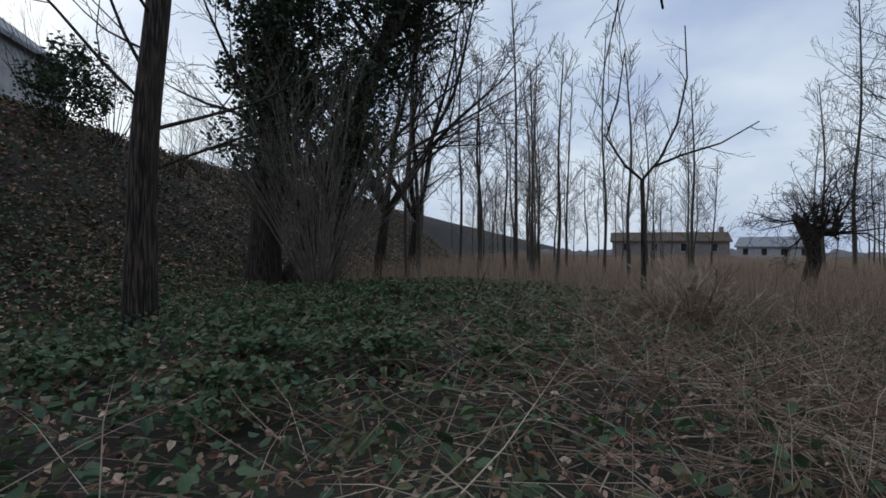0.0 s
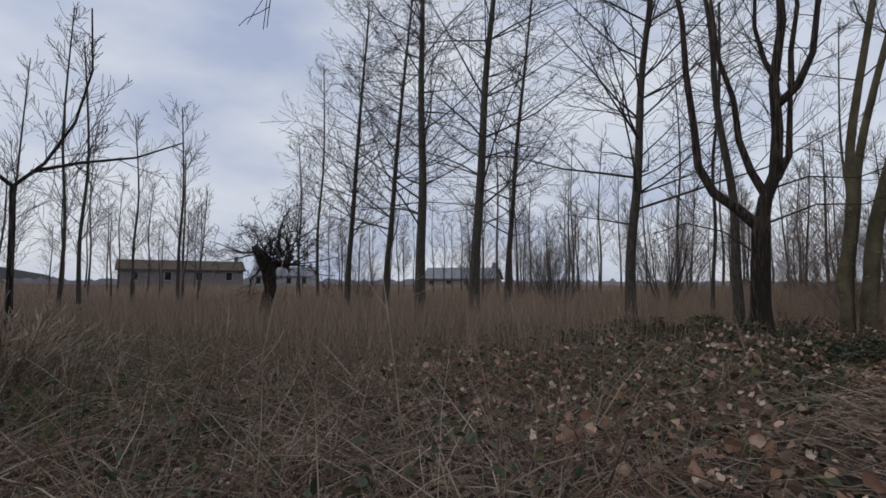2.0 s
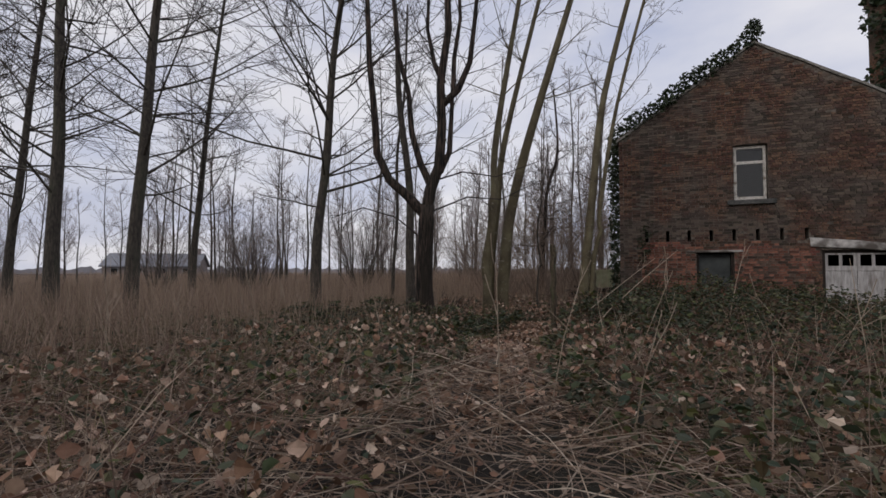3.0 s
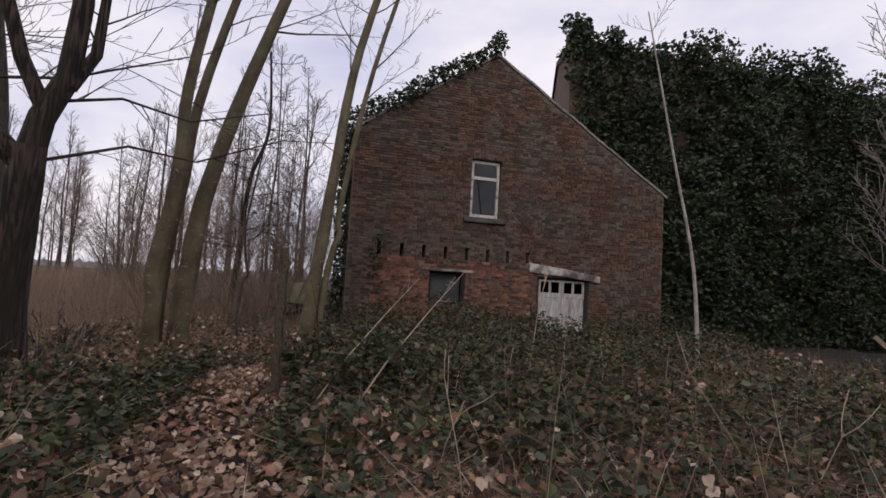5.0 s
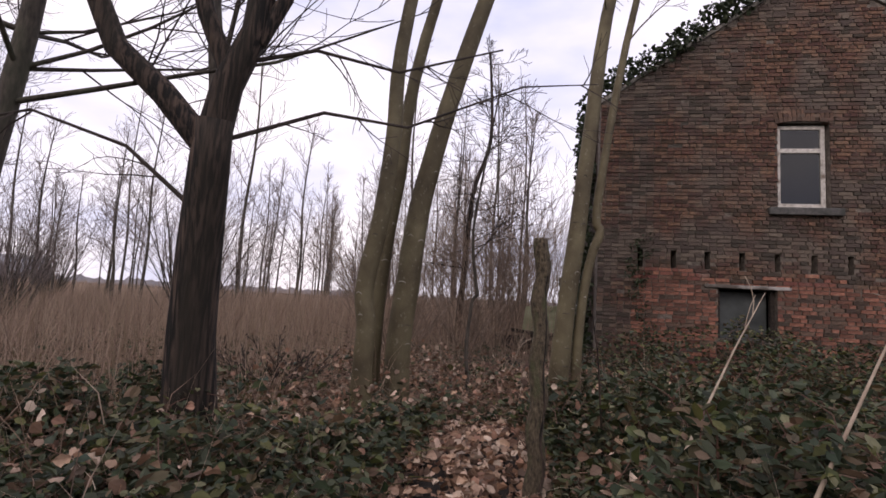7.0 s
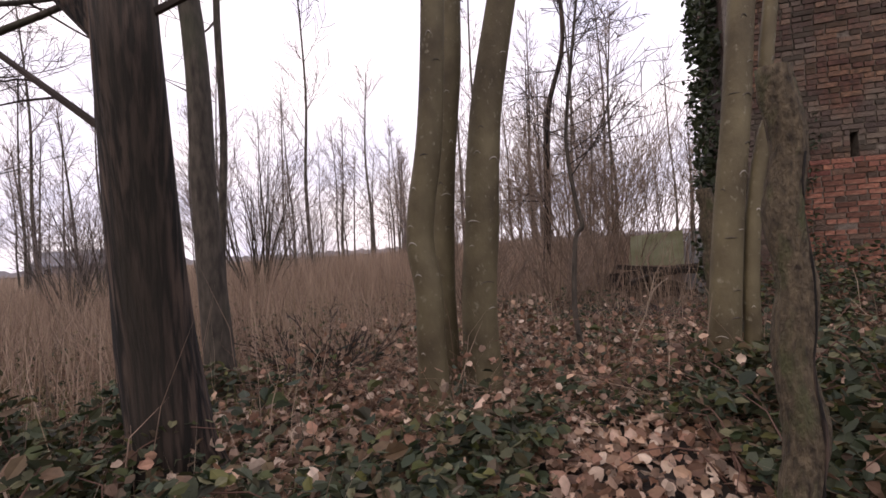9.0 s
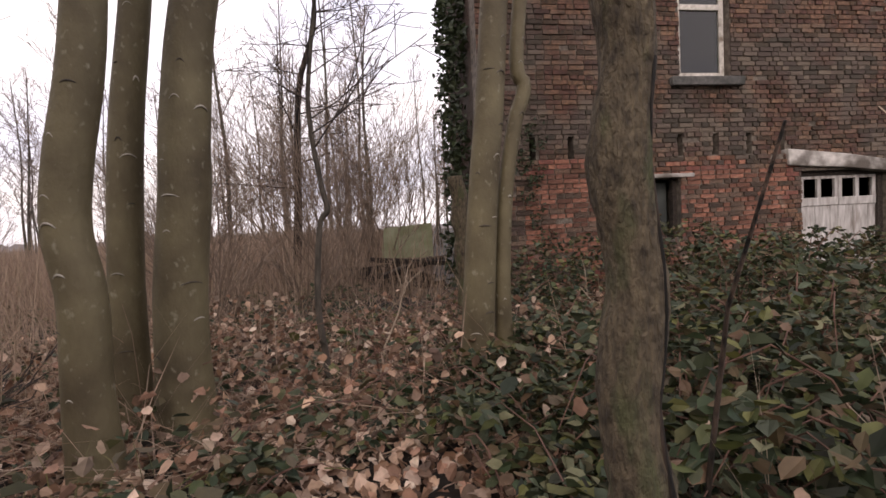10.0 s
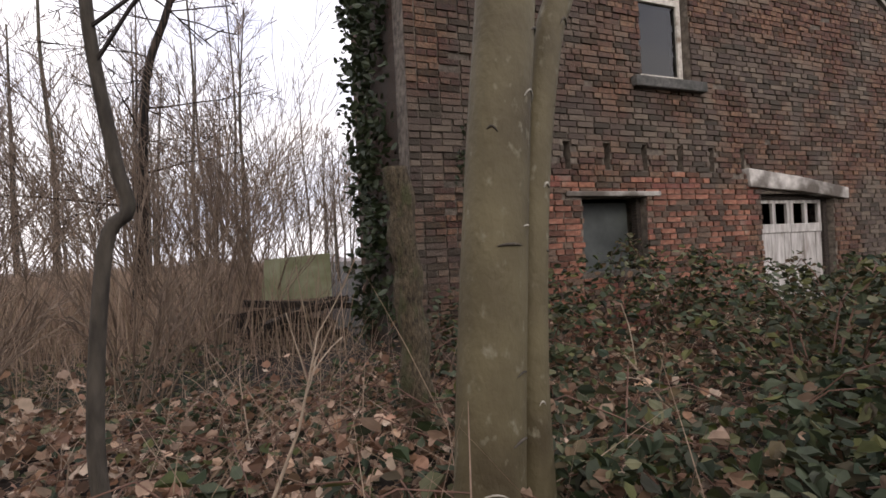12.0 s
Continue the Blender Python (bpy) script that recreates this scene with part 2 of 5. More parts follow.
# ---------------------------------------------------------------- building helpers
class Shape:
    """Vertices and faces gathered for one mesh."""

    def __init__(self):
        self.v, self.f = [], []

    def box(self, x0, x1, y0, y1, z0, z1):
        i = len(self.v)
        self.v += [(x0, y0, z0), (x1, y0, z0), (x1, y1, z0), (x0, y1, z0), (x0, y0, z1), (x1, y0, z1), (x1, y1, z1), (x0, y1, z1)]
        self.f += [(i, i + 3, i + 2, i + 1), (i + 4, i + 5, i + 6, i + 7), (i, i + 1, i + 5, i + 4), (i + 1, i + 2, i + 6, i + 5), (i + 2, i + 3, i + 7, i + 6), (i + 3, i, i + 4, i + 7)]
        return self

    def prism(self, outline, axis, a, b):
        """A polygon pulled along an axis: outline of pairs (the other two coordinates, in order)."""
        i, n = len(self.v), len(outline)
        for c in (a, b):
            for p, q in outline:
                self.v.append((c, p, q) if axis == 0 else (p, c, q) if axis == 1 else (p, q, c))
        self.f += [tuple(range(i, i + n)), tuple(range(i + 2 * n - 1, i + n - 1, -1))]
        self.f += [(i + k, i + n + k, i + n + (k + 1) % n, i + (k + 1) % n) for k in range(n)]
        return self

    def tube(self, pts, radii, sides=6, cap=True, flute=0.0):
        i = len(self.v)
        pts = [Vector(p) for p in pts]
        d = (pts[1] - pts[0]).normalized()
        u = d.cross(Vector((0.3, 1, 0.2))).normalized()
        for k, (p, r) in enumerate(zip(pts, radii)):
            d = (pts[min(k + 1, len(pts) - 1)] - pts[max(k - 1, 0)]).normalized()
            u = (u - d * u.dot(d)).normalized()
            w = d.cross(u)
            for s in range(sides):
                a = 2 * math.pi * s / sides
                q = r * (1 + flute * (math.sin(3 * a + 1.7 * p.z) * math.cos(1.3 * p.z + a) + (0.55 * abs(math.sin(9 * a + 0.9 * math.sin(2.3 * p.z + a))) if sides > 20 else 0))) if flute else r
                self.v.append(tuple(p + u * (math.cos(a) * q) + w * (math.sin(a) * q)))
        for k in range(len(pts) - 1):
            for s in range(sides):
                a, b = i + k * sides + s, i + k * sides + (s + 1) % sides
                self.f.append((a, b, b + sides, a + sides))
        if cap and sides > 3:
            self.f.append(tuple(range(i + (len(pts) - 1) * sides, i + len(pts) * sides)))
        return self

    def mesh(self, name, mat, smooth=False):
        me = bpy.data.meshes.new(name)
        me.from_pydata(self.v, [], self.f)
        me.materials.append(mat)
        if smooth:
            me.polygons.foreach_set("use_smooth", [True] * len(me.polygons))
        me.update()
        return me


def part(name, shape, mat, parent=None, label="", smooth=False, bevel=0.0):
    ob = new(name, shape.mesh(name, mat, smooth))
    if parent is not None:
        ob.parent = parent
    if label:
        tagged(ob, label)
    if bevel:
        b = ob.modifiers.new("edges", "BEVEL")
        b.width, b.segments, b.limit_method = bevel, 2, "ANGLE"
    return ob


def thing(name, label, category, at=(0, 0, 0), group="", kind=""):
    e = new(name)
    e.location = at
    return tagged(e, label, category, group, kind)


def sstep(a, b, v):
    t = np.clip((v - a) / (b - a), 0, 1)
    return t * t * (3 - 2 * t)


def ground_z(x, y):
    """The lie of the land; x and y may be arrays."""
    x, y = np.asarray(x, float), np.asarray(y, float)
    z = 0.22 * np.exp(-((x + 0.4) ** 2 + (y + 10.6) ** 2) / 9) + 0.15 * np.exp(-((x - 1.5) ** 2 + (y + 18) ** 2) / 20)
    z = z + 0.35 * np.exp(-((x + 8) ** 2 + (y + 20.5) ** 2) / 32) - 0.10 * np.exp(-((x + 1) ** 2 + (y + 6.6) ** 2) / 1.6)
    z = z - 0.3 * sstep(6, 16, -x) * sstep(-22, -14, y)
    z = z + 6.0 * sstep(24, 35, -y + 0.25 * np.clip(x + 5, -14, 0))
    z = z + 0.05 * np.sin(1.7 * x + 0.6 * y) * np.cos(1.3 * y - 0.4 * x) + 0.03 * np.sin(4.1 * x + 2.2 * y)
    return z


def gz(x, y):
    return float(ground_z(x, y))


rng = np.random.default_rng(7)


def mesh_arrays(name, verts, faces, mat):
    me = bpy.data.meshes.new(name)
    me.from_pydata(verts.reshape(-1, 3).tolist(), [], faces.tolist())
    me.materials.append(mat)
    me.update()
    return me


def leaves(name, pos, size, mat, tilt=0.5, fold=0.25, shape="oval"):
    """Many small leaves: each a folded blade of its own, lying or standing by tilt."""
    n = len(pos)
    if shape == "oval":
        prof = np.array([(0, -0.5, 0), (0.3, -0.15, fold), (0.24, 0.25, fold), (0, 0.5, 0), (-0.24, 0.25, fold), (-0.3, -0.15, fold)])
        fc = np.array([(0, 1, 2, 3), (0, 3, 4, 5)])
    else:
        prof = np.array([(0, -0.5, 0), (0.26, -0.36, .1), (0.46, -0.1, fold), (0.32, 0.1, .1), (0.27, 0.36, fold), (0, 0.54, 0),
                         (-0.27, 0.36, fold), (-0.32, 0.1, .1), (-0.46, -0.1, fold), (-0.26, -0.36, .1)])
        fc = np.array([(0, 1, 2, 3, 4, 5), (0, 5, 6, 7, 8, 9)])
    yaw, a, b = rng.uniform(0, 2 * np.pi, n), rng.normal(0, tilt, n), rng.normal(0, tilt, n)
    s = size * rng.uniform(0.6, 1.35, n)
    p = prof[None] * s[:, None, None]
    p[:, :, 2] *= rng.uniform(-1.0, 1.6, n)[:, None]
    x, y, z = p[:, :, 0], p[:, :, 1], p[:, :, 2]
    ca, sa, cb, sb, cy, sy = (f(v)[:, None] for v in (a, b, yaw) for f in (np.cos, np.sin))
    y, z = y * ca - z * sa, y * sa + z * ca
    x, z = x * cb + z * sb, -x * sb + z * cb
    x, y = x * cy - y * sy, x * sy + y * cy
    v = np.stack([x, y, z], 2) + pos[:, None, :]
    f = (np.arange(n) * len(prof))[:, None, None] + fc[None]
    return mesh_arrays(name, v, f.reshape(-1, fc.shape[1]), mat)


def blades(name, base, way, length, width, mat, droop=0.2):
    """Many stalks: a thin three-sided strip in two joints each."""
    n = len(base)
    up = way / np.linalg.norm(way, axis=1)[:, None]
    side = np.cross(up, rng.normal(0, 1, (n, 3)))
    side /= np.linalg.norm(side, axis=1)[:, None] + 1e-9
    bend = rng.normal(0, droop, (n, 3)) * length[:, None]
    mid = base + up * (length * 0.55)[:, None] + bend * 0.25
    tip = base + up * length[:, None] + bend - np.array([0, 0, 1]) * (droop * 0.5 * length)[:, None]
    w = (side * width[:, None])
    v = np.stack([base - w, base + w, mid + w * 0.7, mid - w * 0.7, tip], 1)
    k = (np.arange(n) * 5)[:, None]
    me = bpy.data.meshes.new(name)
    quads = (k + np.array([0, 1, 2, 3])).tolist()
    tris = (k + np.array([3, 2, 4])).tolist()
    me.from_pydata(v.reshape(-1, 3).tolist(), [], quads + tris)
    me.materials.append(mat)
    me.update()
    return me


def on_ground(x, y, lift=0.0):
    return np.stack([x, y, ground_z(x, y) + lift], 1)


def stuff(name, me, label, category, parent=None):
    ob = new(name, me)
    return tagged(ob, label, category, kind="stuff")


# ---------------------------------------------------------------- trees
def curve_path(start, way, length, steps, wander, lift, rnd):
    pts, d = [Vector(start)], Vector(way).normalized()
    for _ in range(steps):
        d = (d + Vector((rnd.gauss(0, wander), rnd.gauss(0, wander), rnd.gauss(0, wander) + lift))).normalized()
        pts.append(pts[-1] + d * (length / steps))
    return pts


def side_way(d, angle, rnd, flat=0.0):
    a = rnd.uniform(0, 2 * math.pi)
    u = d.cross(Vector((0.1, 0.2, 1))).normalized() if abs(d.z) < 0.95 else Vector((1, 0, 0))
    w = d.cross(u)
    q = (u * math.cos(a) + w * math.sin(a))
    return (d * math.cos(angle) + q * math.sin(angle)).normalized()


def branch(limbs, twigs, start, way, length, r, level, rnd, spread=0.7, lift=0.03, wander=0.10, kids=6, bare=0.25, least=0.003):
    """A tapered branch with side branches; level 0 is a fine twig."""
    steps = (3, 4, 5, 7, 8)[min(level, 4)]
    pts = curve_path(start, way, length, steps, wander, lift, rnd)
    radii = [max(least, r * (1 - 0.82 * k / steps)) for k in range(steps + 1)]
    (limbs if level >= 2 else twigs).tube(pts, radii, (3, 3, 5, 7, 8)[min(level, 4)])
    if level == 0:
        return
    for c in range(kids):
        f = bare + (1 - bare) * (c + rnd.random()) / kids
        k = min(int(f * steps), steps - 1)
        p = pts[k].lerp(pts[k + 1], f * steps - k)
        d = (pts[k + 1] - pts[k]).normalized()
        branch(limbs, twigs, p, side_way(d, spread * rnd.uniform(0.6, 1.3), rnd), length * (1 - 0.55 * f) * rnd.uniform(0.4, 0.65),
               max(least, radii[k] * 0.5), level - 1, rnd, spread, lift, wander, max(3, kids - 1), 0.2, least)


def stem_tree(name, label, at, path, radii, mat, seed, boughs=14, bough_len=1.6, level=1, angle=1.1, lift=0.02, start=0.3, twig=None, group="", least=0.004, kids=6, flute=0.0, sides=10, scars=0):
    """A tree on a given stem line, with boughs along it and twigs on those."""
    rnd = random.Random(seed)
    e = thing(name, label, "tree", at, group)
    stem = Shape()
    pts = [Vector(p) for p in path]
    fine, rad = [], []
    for k in range(len(pts) - 1):
        p0, p1, p2, p3 = pts[max(k - 1, 0)], pts[k], pts[k + 1], pts[min(k + 2, len(pts) - 1)]
        for s in range(5):
            t = s / 5
            fine.append(0.5 * (2 * p1 + (p2 - p0) * t + (2 * p0 - 5 * p1 + 4 * p2 - p3) * t * t + (3 * p1 - p0 - 3 * p2 + p3) * t ** 3))
            rad.append(radii[k] + (radii[k + 1] - radii[k]) * t)
    fine.append(pts[-1]); rad.append(radii[-1])
    stem.tube(fine, rad, sides, flute=flute)
    limbs, twigs = Shape(), Shape()
    n = len(fine)
    for b in range(boughs):
        f = start + (0.99 - start) * (b + rnd.random()) / boughs
        k = min([j for j in range(n) if fine[j].z >= f * fine[-1].z][0], n - 2)
        d = (fine[k + 1] - fine[k]).normalized()
        ln = bough_len * (1.15 - 0.75 * f) * rnd.uniform(0.6, 1.2)
        branch(limbs, twigs, fine[k], side_way(d, angle * rnd.uniform(0.75, 1.2), rnd), ln, min(rad[k] * 0.4, 0.005 + 0.0065 * ln), level, rnd, 0.7, lift, 0.09, kids, 0.15, least)
    part("trunk", stem, mat, e, smooth=True)
    # old branch scars: drooping welts across the smooth bark
    for c in range(scars):
        z = 0.35 + 2.5 * (c + rnd.random()) / scars
        k = [j for j in range(n) if fine[j].z >= z][0]
        mid, span, drop = -1.57 + rnd.uniform(-1.1, 1.1), rnd.uniform(0.15, 0.5), rnd.uniform(0.0, 0.03)
        f = (z - fine[k - 1].z) / max(1e-6, fine[k].z - fine[k - 1].z)
        q, rr = fine[k - 1].lerp(fine[k], f), rad[k - 1] + (rad[k] - rad[k - 1]) * f
        arc = [(q.x + rr * math.cos(mid + span * u), q.y + rr * math.sin(mid + span * u), z - drop * u * u) for u in (-1, -0.6, -0.2, 0.2, 0.6, 1)]
        th = rnd.uniform(0.003, 0.006)
        part("branch_scar", Shape().tube(arc, [th * 0.3, th * 0.8, th, th, th * 0.8, th * 0.3], 6), M["bark_grey"] if rnd.random() < 0.6 else M["birch"], e, smooth=True)
    if limbs.v:
        tagged(part("boughs", limbs, mat, e, smooth=True), kind="stuff")
    if twigs.v:
        tagged(part("twigs", twigs, twig or M["twig"], e), kind="stuff")
    return e


# ---------------------------------------------------------------- ground
def ground_sheet():
    near_x = np.concatenate([-np.geomspace(700, 32, 14), np.arange(-30, 26, 0.4), np.geomspace(28, 700, 14)])
    near_y = np.concatenate([-np.geomspace(700, 44, 12), np.arange(-42, 16, 0.4), np.geomspace(18, 900, 16)])
    gx, gy = np.meshgrid(near_x, near_y)
    z = ground_z(gx, gy)
    v = np.stack([gx, gy, z], 2).reshape(-1, 3)
    h, w = gx.shape
    i = (np.arange(h - 1)[:, None] * w + np.arange(w - 1)[None]).reshape(-1, 1)
    me = mesh_arrays("ground", v, i + np.array([0, 1, w + 1, w]), M["soil"])
    me.polygons.foreach_set("use_smooth", [True] * len(me.polygons))
    return tagged(new("ground", me), "dark leaf-mould ground rising to a bank", "ground", kind="structure")


ground_sheet()

# ---------------------------------------------------------------- brick barn
XL, XR, EL, ER, AX, AZ = 0.45, 8.9, 4.95, 4.15, 3.87, 7.25   # gable: sides, eaves, apex
WIN = (3.32, 4.11, 3.07, 4.53)
HATCH = (2.40, 3.30, 0.85, 1.69)
DOOR = (5.22, 6.72, -0.30, 1.72)
HOLES = [(1.16 + 0.537 * k - 0.045, 1.16 + 0.537 * k + 0.045, 1.99, 2.29) for k in range(8)]
OPEN = [WIN, HATCH, DOOR] + HOLES


def gable_top(x):
    return EL + (AZ - EL) * (x - XL) / (AX - XL) if x < AX else AZ + (ER - AZ) * (x - AX) / (XR - AX)


def clear_of(x0, x1, z0, z1, grow=0.0):
    return all(x1 <= a - grow or x0 >= b + grow or z1 <= c - grow or z0 >= d + grow for a, b, c, d in OPEN)


def gable_core():
    xs = sorted({XL, AX, XR, *(v for o in OPEN for v in o[:2])})
    s = Shape()
    for x0, x1 in zip(xs, xs[1:]):
        cuts = sorted({-0.6, *(v for o in OPEN if o[0] < x1 and o[1] > x0 for v in o[2:])})
        for z0, z1 in zip(cuts, cuts[1:]):
            if clear_of(x0 + 1e-4, x1 - 1e-4, z0 + 1e-4, z1 - 1e-4):
                s.box(x0, x1, 0.012, 0.33, z0, z1)
        s.prism([(x0, cuts[-1]), (x1, cuts[-1]), (x1, gable_top(x1) - 0.02), (x0, gable_top(x0) - 0.02)], 1, 0.012, 0.33)
    return s


barn = thing("brick_barn", "old red brick barn with an overgrown gable", "barn", (0, 0, 0))
gable = part("gable_wall", gable_core(), M["mortar"], barn, "weathered red brick gable wall")
weld = bmesh.new()
weld.from_mesh(gable.data)
bmesh.ops.remove_doubles(weld, verts=weld.verts, dist=0.0005)
weld.to_mesh(gable.data)
weld.free()
brick_meshes = {}


def brick_mesh(length, mat):
    key = (length, mat.name)
    if key not in brick_meshes:
        brick_meshes[key] = [Shape().prism([(-length / 2, -0.026), (length / 2 - 0.004, -0.027), (length / 2, 0.021), (length / 2 - 0.006, 0.027), (-length / 2 + 0.004, 0.026), (-length / 2, 0.019)], 1, -0.006 + 0.002 * v, 0.05).mesh("brick", mat) for v in range(3)]
    return brick_meshes[key]


def lay_bricks():
    """Cross bond, courses of 66 mm; those low by the hatch stand as bricks of their own."""
    rnd = random.Random(3)
    rest_old, rest_new, count = Shape(), Shape(), 0
    course, z = 0, -0.30
    while z < AZ:
        x = XL - (0.0 if course % 2 else 0.11)
        stretch = course % 2 == 0
        while x < XR:
            ln = 0.212 if stretch != (rnd.random() < 0.14) else 0.102
            x0, x1 = max(x, XL) + 0.004, min(x + ln, XR) - 0.002
            x += ln + rnd.uniform(0.008, 0.017)
            wave = 0.007 * math.sin(0.9 * x) + 0.004 * math.sin(2.3 * x + 0.12 * course)
            if x1 - x0 < 0.05 or z + 0.03 > gable_top((x0 + x1) / 2) - 0.05 or z + 0.03 > min(gable_top(x0), gable_top(x1)) - 0.02:
                continue
            if not clear_of(x0, x1, z - 0.03, z + 0.03):
                # cut the brick back to the opening
                trims = [(o[0], o[1]) for o in OPEN if o[2] < z + 0.03 and o[3] > z - 0.03 and o[0] < x1 and o[1] > x0]
                a, b = trims[0]
                if x0 < a - 0.03:
                    x1 = a - 0.002
                elif x1 > b + 0.03:
                    x0 = b + 0.002
                else:
                    continue
            if rnd.random() < 0.008:
                continue
            fresh = z < 1.9 - 0.1 * math.sin(3 * x0) and 0.95 < x0 < 5.0
            mat = M["brick_new"] if fresh and rnd.random() < 0.74 else M["brick"]
            proud = rnd.choice((0.0, 0.0, 0.004, 0.008, 0.012, -0.004))
            cx = (x0 + x1) / 2
            if 1.0 < cx < 4.9 and 0.70 < z < 1.78 and count < 300 and abs(x1 - x0 - ln + 0.006) < 0.004:
                ob = new("brick", rnd.choice(brick_mesh(ln - 0.006, mat)))
                ob.location = (cx, -proud, z + wave)
                ob.rotation_euler = (rnd.gauss(0, 0.03), rnd.gauss(0, 0.010), rnd.gauss(0, 0.02))
                ob.parent = gable
                count += 1
            else:
                s = rest_new if mat is M["brick_new"] else rest_old
                e = wave + rnd.uniform(-0.003, 0.003)
                s.box(x0, x1, -0.006 - proud, 0.05, z - 0.027 + e, z + 0.027 + e)
        z += 0.066
        course += 1
    for s, mat, lb in ((rest_old, M["brick"], "dark weathered red bricks"), (rest_new, M["brick_new"], "brighter orange-red bricks")):
        tagged(part("brickwork", s, mat, gable, lb), kind="stuff")


def soldier_arch():
    """Upright bricks over the window."""
    n = 13
    for k in range(n):
        x = WIN[0] - 0.04 + (WIN[1] - WIN[0] + 0.08) * (k + 0.5) / n
        s = Shape().box(-0.028, 0.028, -0.012, 0.10, 0.0, 0.20)
        ob = part("arch_brick", s, M["brick"], gable)
        f = (k + 0.5) / n - 0.5
        ob.location = (x, 0.0, WIN[3] + 0.03 - 0.22 * f * f)
        ob.rotation_euler = (0, 0.35 * f, 0)


soldier_arch()


def side_walls():
    for nm, x0, x1, e in (("side_wall", XL, XL + 0.3, EL), ("side_wall", XR - 0.3, XR, ER)):
        part(nm, Shape().box(x0, x1, 0.332, 2.0, -0.6, e - 0.02), M["brick"], barn)
    part("back_wall", Shape().prism([(XL, -0.6), (XR, -0.6), (XR, ER), (AX, AZ), (XL, EL)], 1, 2.0, 2.3), M["brick"], barn)
    # floors and lining coloured near-black to keep the room in shade
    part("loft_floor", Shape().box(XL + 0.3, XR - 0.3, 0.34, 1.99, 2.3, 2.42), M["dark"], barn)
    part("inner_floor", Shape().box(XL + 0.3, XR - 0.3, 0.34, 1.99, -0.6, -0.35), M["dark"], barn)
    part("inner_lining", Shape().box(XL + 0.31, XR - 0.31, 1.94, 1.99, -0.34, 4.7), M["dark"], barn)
    for x0, z0, x1, z1 in ((XL - 0.06, EL - 0.06, AX, AZ - 0.01), (AX, AZ - 0.01, XR + 0.08, ER - 0.06)):
        part("roof_slope", Shape().prism([(x0, z0 + 0.02), (x1, z1 + 0.02), (x1, z1 + 0.09), (x0, z0 + 0.09)], 1, 0.03, 2.4), M["roof"], barn)
        n = 22
        for k in range(n):
            f, g = k / n, (k + 1.03) / n
            a, b, c, d = x0 + (x1 - x0) * f, z0 + (z1 - z0) * f, x0 + (x1 - x0) * g, z0 + (z1 - z0) * g
            w = 0.012 * math.sin(5.1 * k)
            s = Shape().prism([(a, b - 0.015 + w), (c, d - 0.015 + w), (c, d + 0.045 + w), (a, b + 0.055 + w)], 1, -0.035, 0.028)
            part("verge_stone", s, M["stone"], barn)
    part("ridge", Shape().tube([(AX, 0.0, AZ + 0.03), (AX, 2.4, AZ + 0.03)], [0.1, 0.1], 8), M["roof"], barn)


side_walls()


def sash_window():
    x0, x1, z0, z1 = WIN
    w = thing("window_1", "old cream-painted casement window with dusty panes", "window", (0, 0, 0), kind="structure")
    fr = Shape()
    t = 0.07
    fr.box(x0 + 0.02, x0 + 0.02 + t, 0.10, 0.17, z0, z1 - 0.02)
    fr.box(x1 - 0.02 - t, x1 - 0.02, 0.10, 0.17, z0, z1 - 0.02)
    fr.box(x0 + 0.02 + t, x1 - 0.02 - t, 0.10, 0.17, z0, z0 + 0.09)
    fr.box(x0 + 0.02 + t, x1 - 0.02 - t, 0.10, 0.17, z1 - 0.09, z1 - 0.02)
    fr.box(x0 + 0.02 + t, x1 - 0.02 - t, 0.095, 0.165, z1 - 0.50, z1 - 0.42)
    part("window_frame", fr, M["frame_paint"], w, bevel=0.008)
    for a, b in ((z0 + 0.092, z1 - 0.502), (z1 - 0.418, z1 - 0.092)):
        p = part("pane", Shape().box(x0 + 0.092, x1 - 0.092, 0.128, 0.132, a, b), M["glass"], w)
        p.visible_shadow = False
    part("window_sill", Shape().box(x0 - 0.16, x1 + 0.16, -0.09, 0.18, z0 - 0.13, z0 - 0.005), M["sill_stone"], w, "dark weathered stone sill", bevel=0.015)


sash_window()


def hatch():
    x0, x1, z0, z1 = HATCH
    w = thing("window_2", "low boarded hatch opening in the brick wall", "window", (0, 0, 0), kind="structure")
    part("lintel", Shape().box(x0 - 0.22, x1 + 0.2, -0.03, 0.30, z1 - 0.002, z1 + 0.055), M["concrete"], w, "thin pale timber lintel", bevel=0.01)
    for a in (x0 + 0.002, x1 - 0.062):
        part("jamb", Shape().box(a, a + 0.06, 0.10, 0.18, z0, z1 - 0.004), M["rotten"], w)
    part("board", Shape().box(x0 + 0.063, x1 - 0.063, 0.26, 0.29, z0, z1 - 0.05), M["dark_sheet"], w, "dark dusty sheet closing the hatch")


hatch()


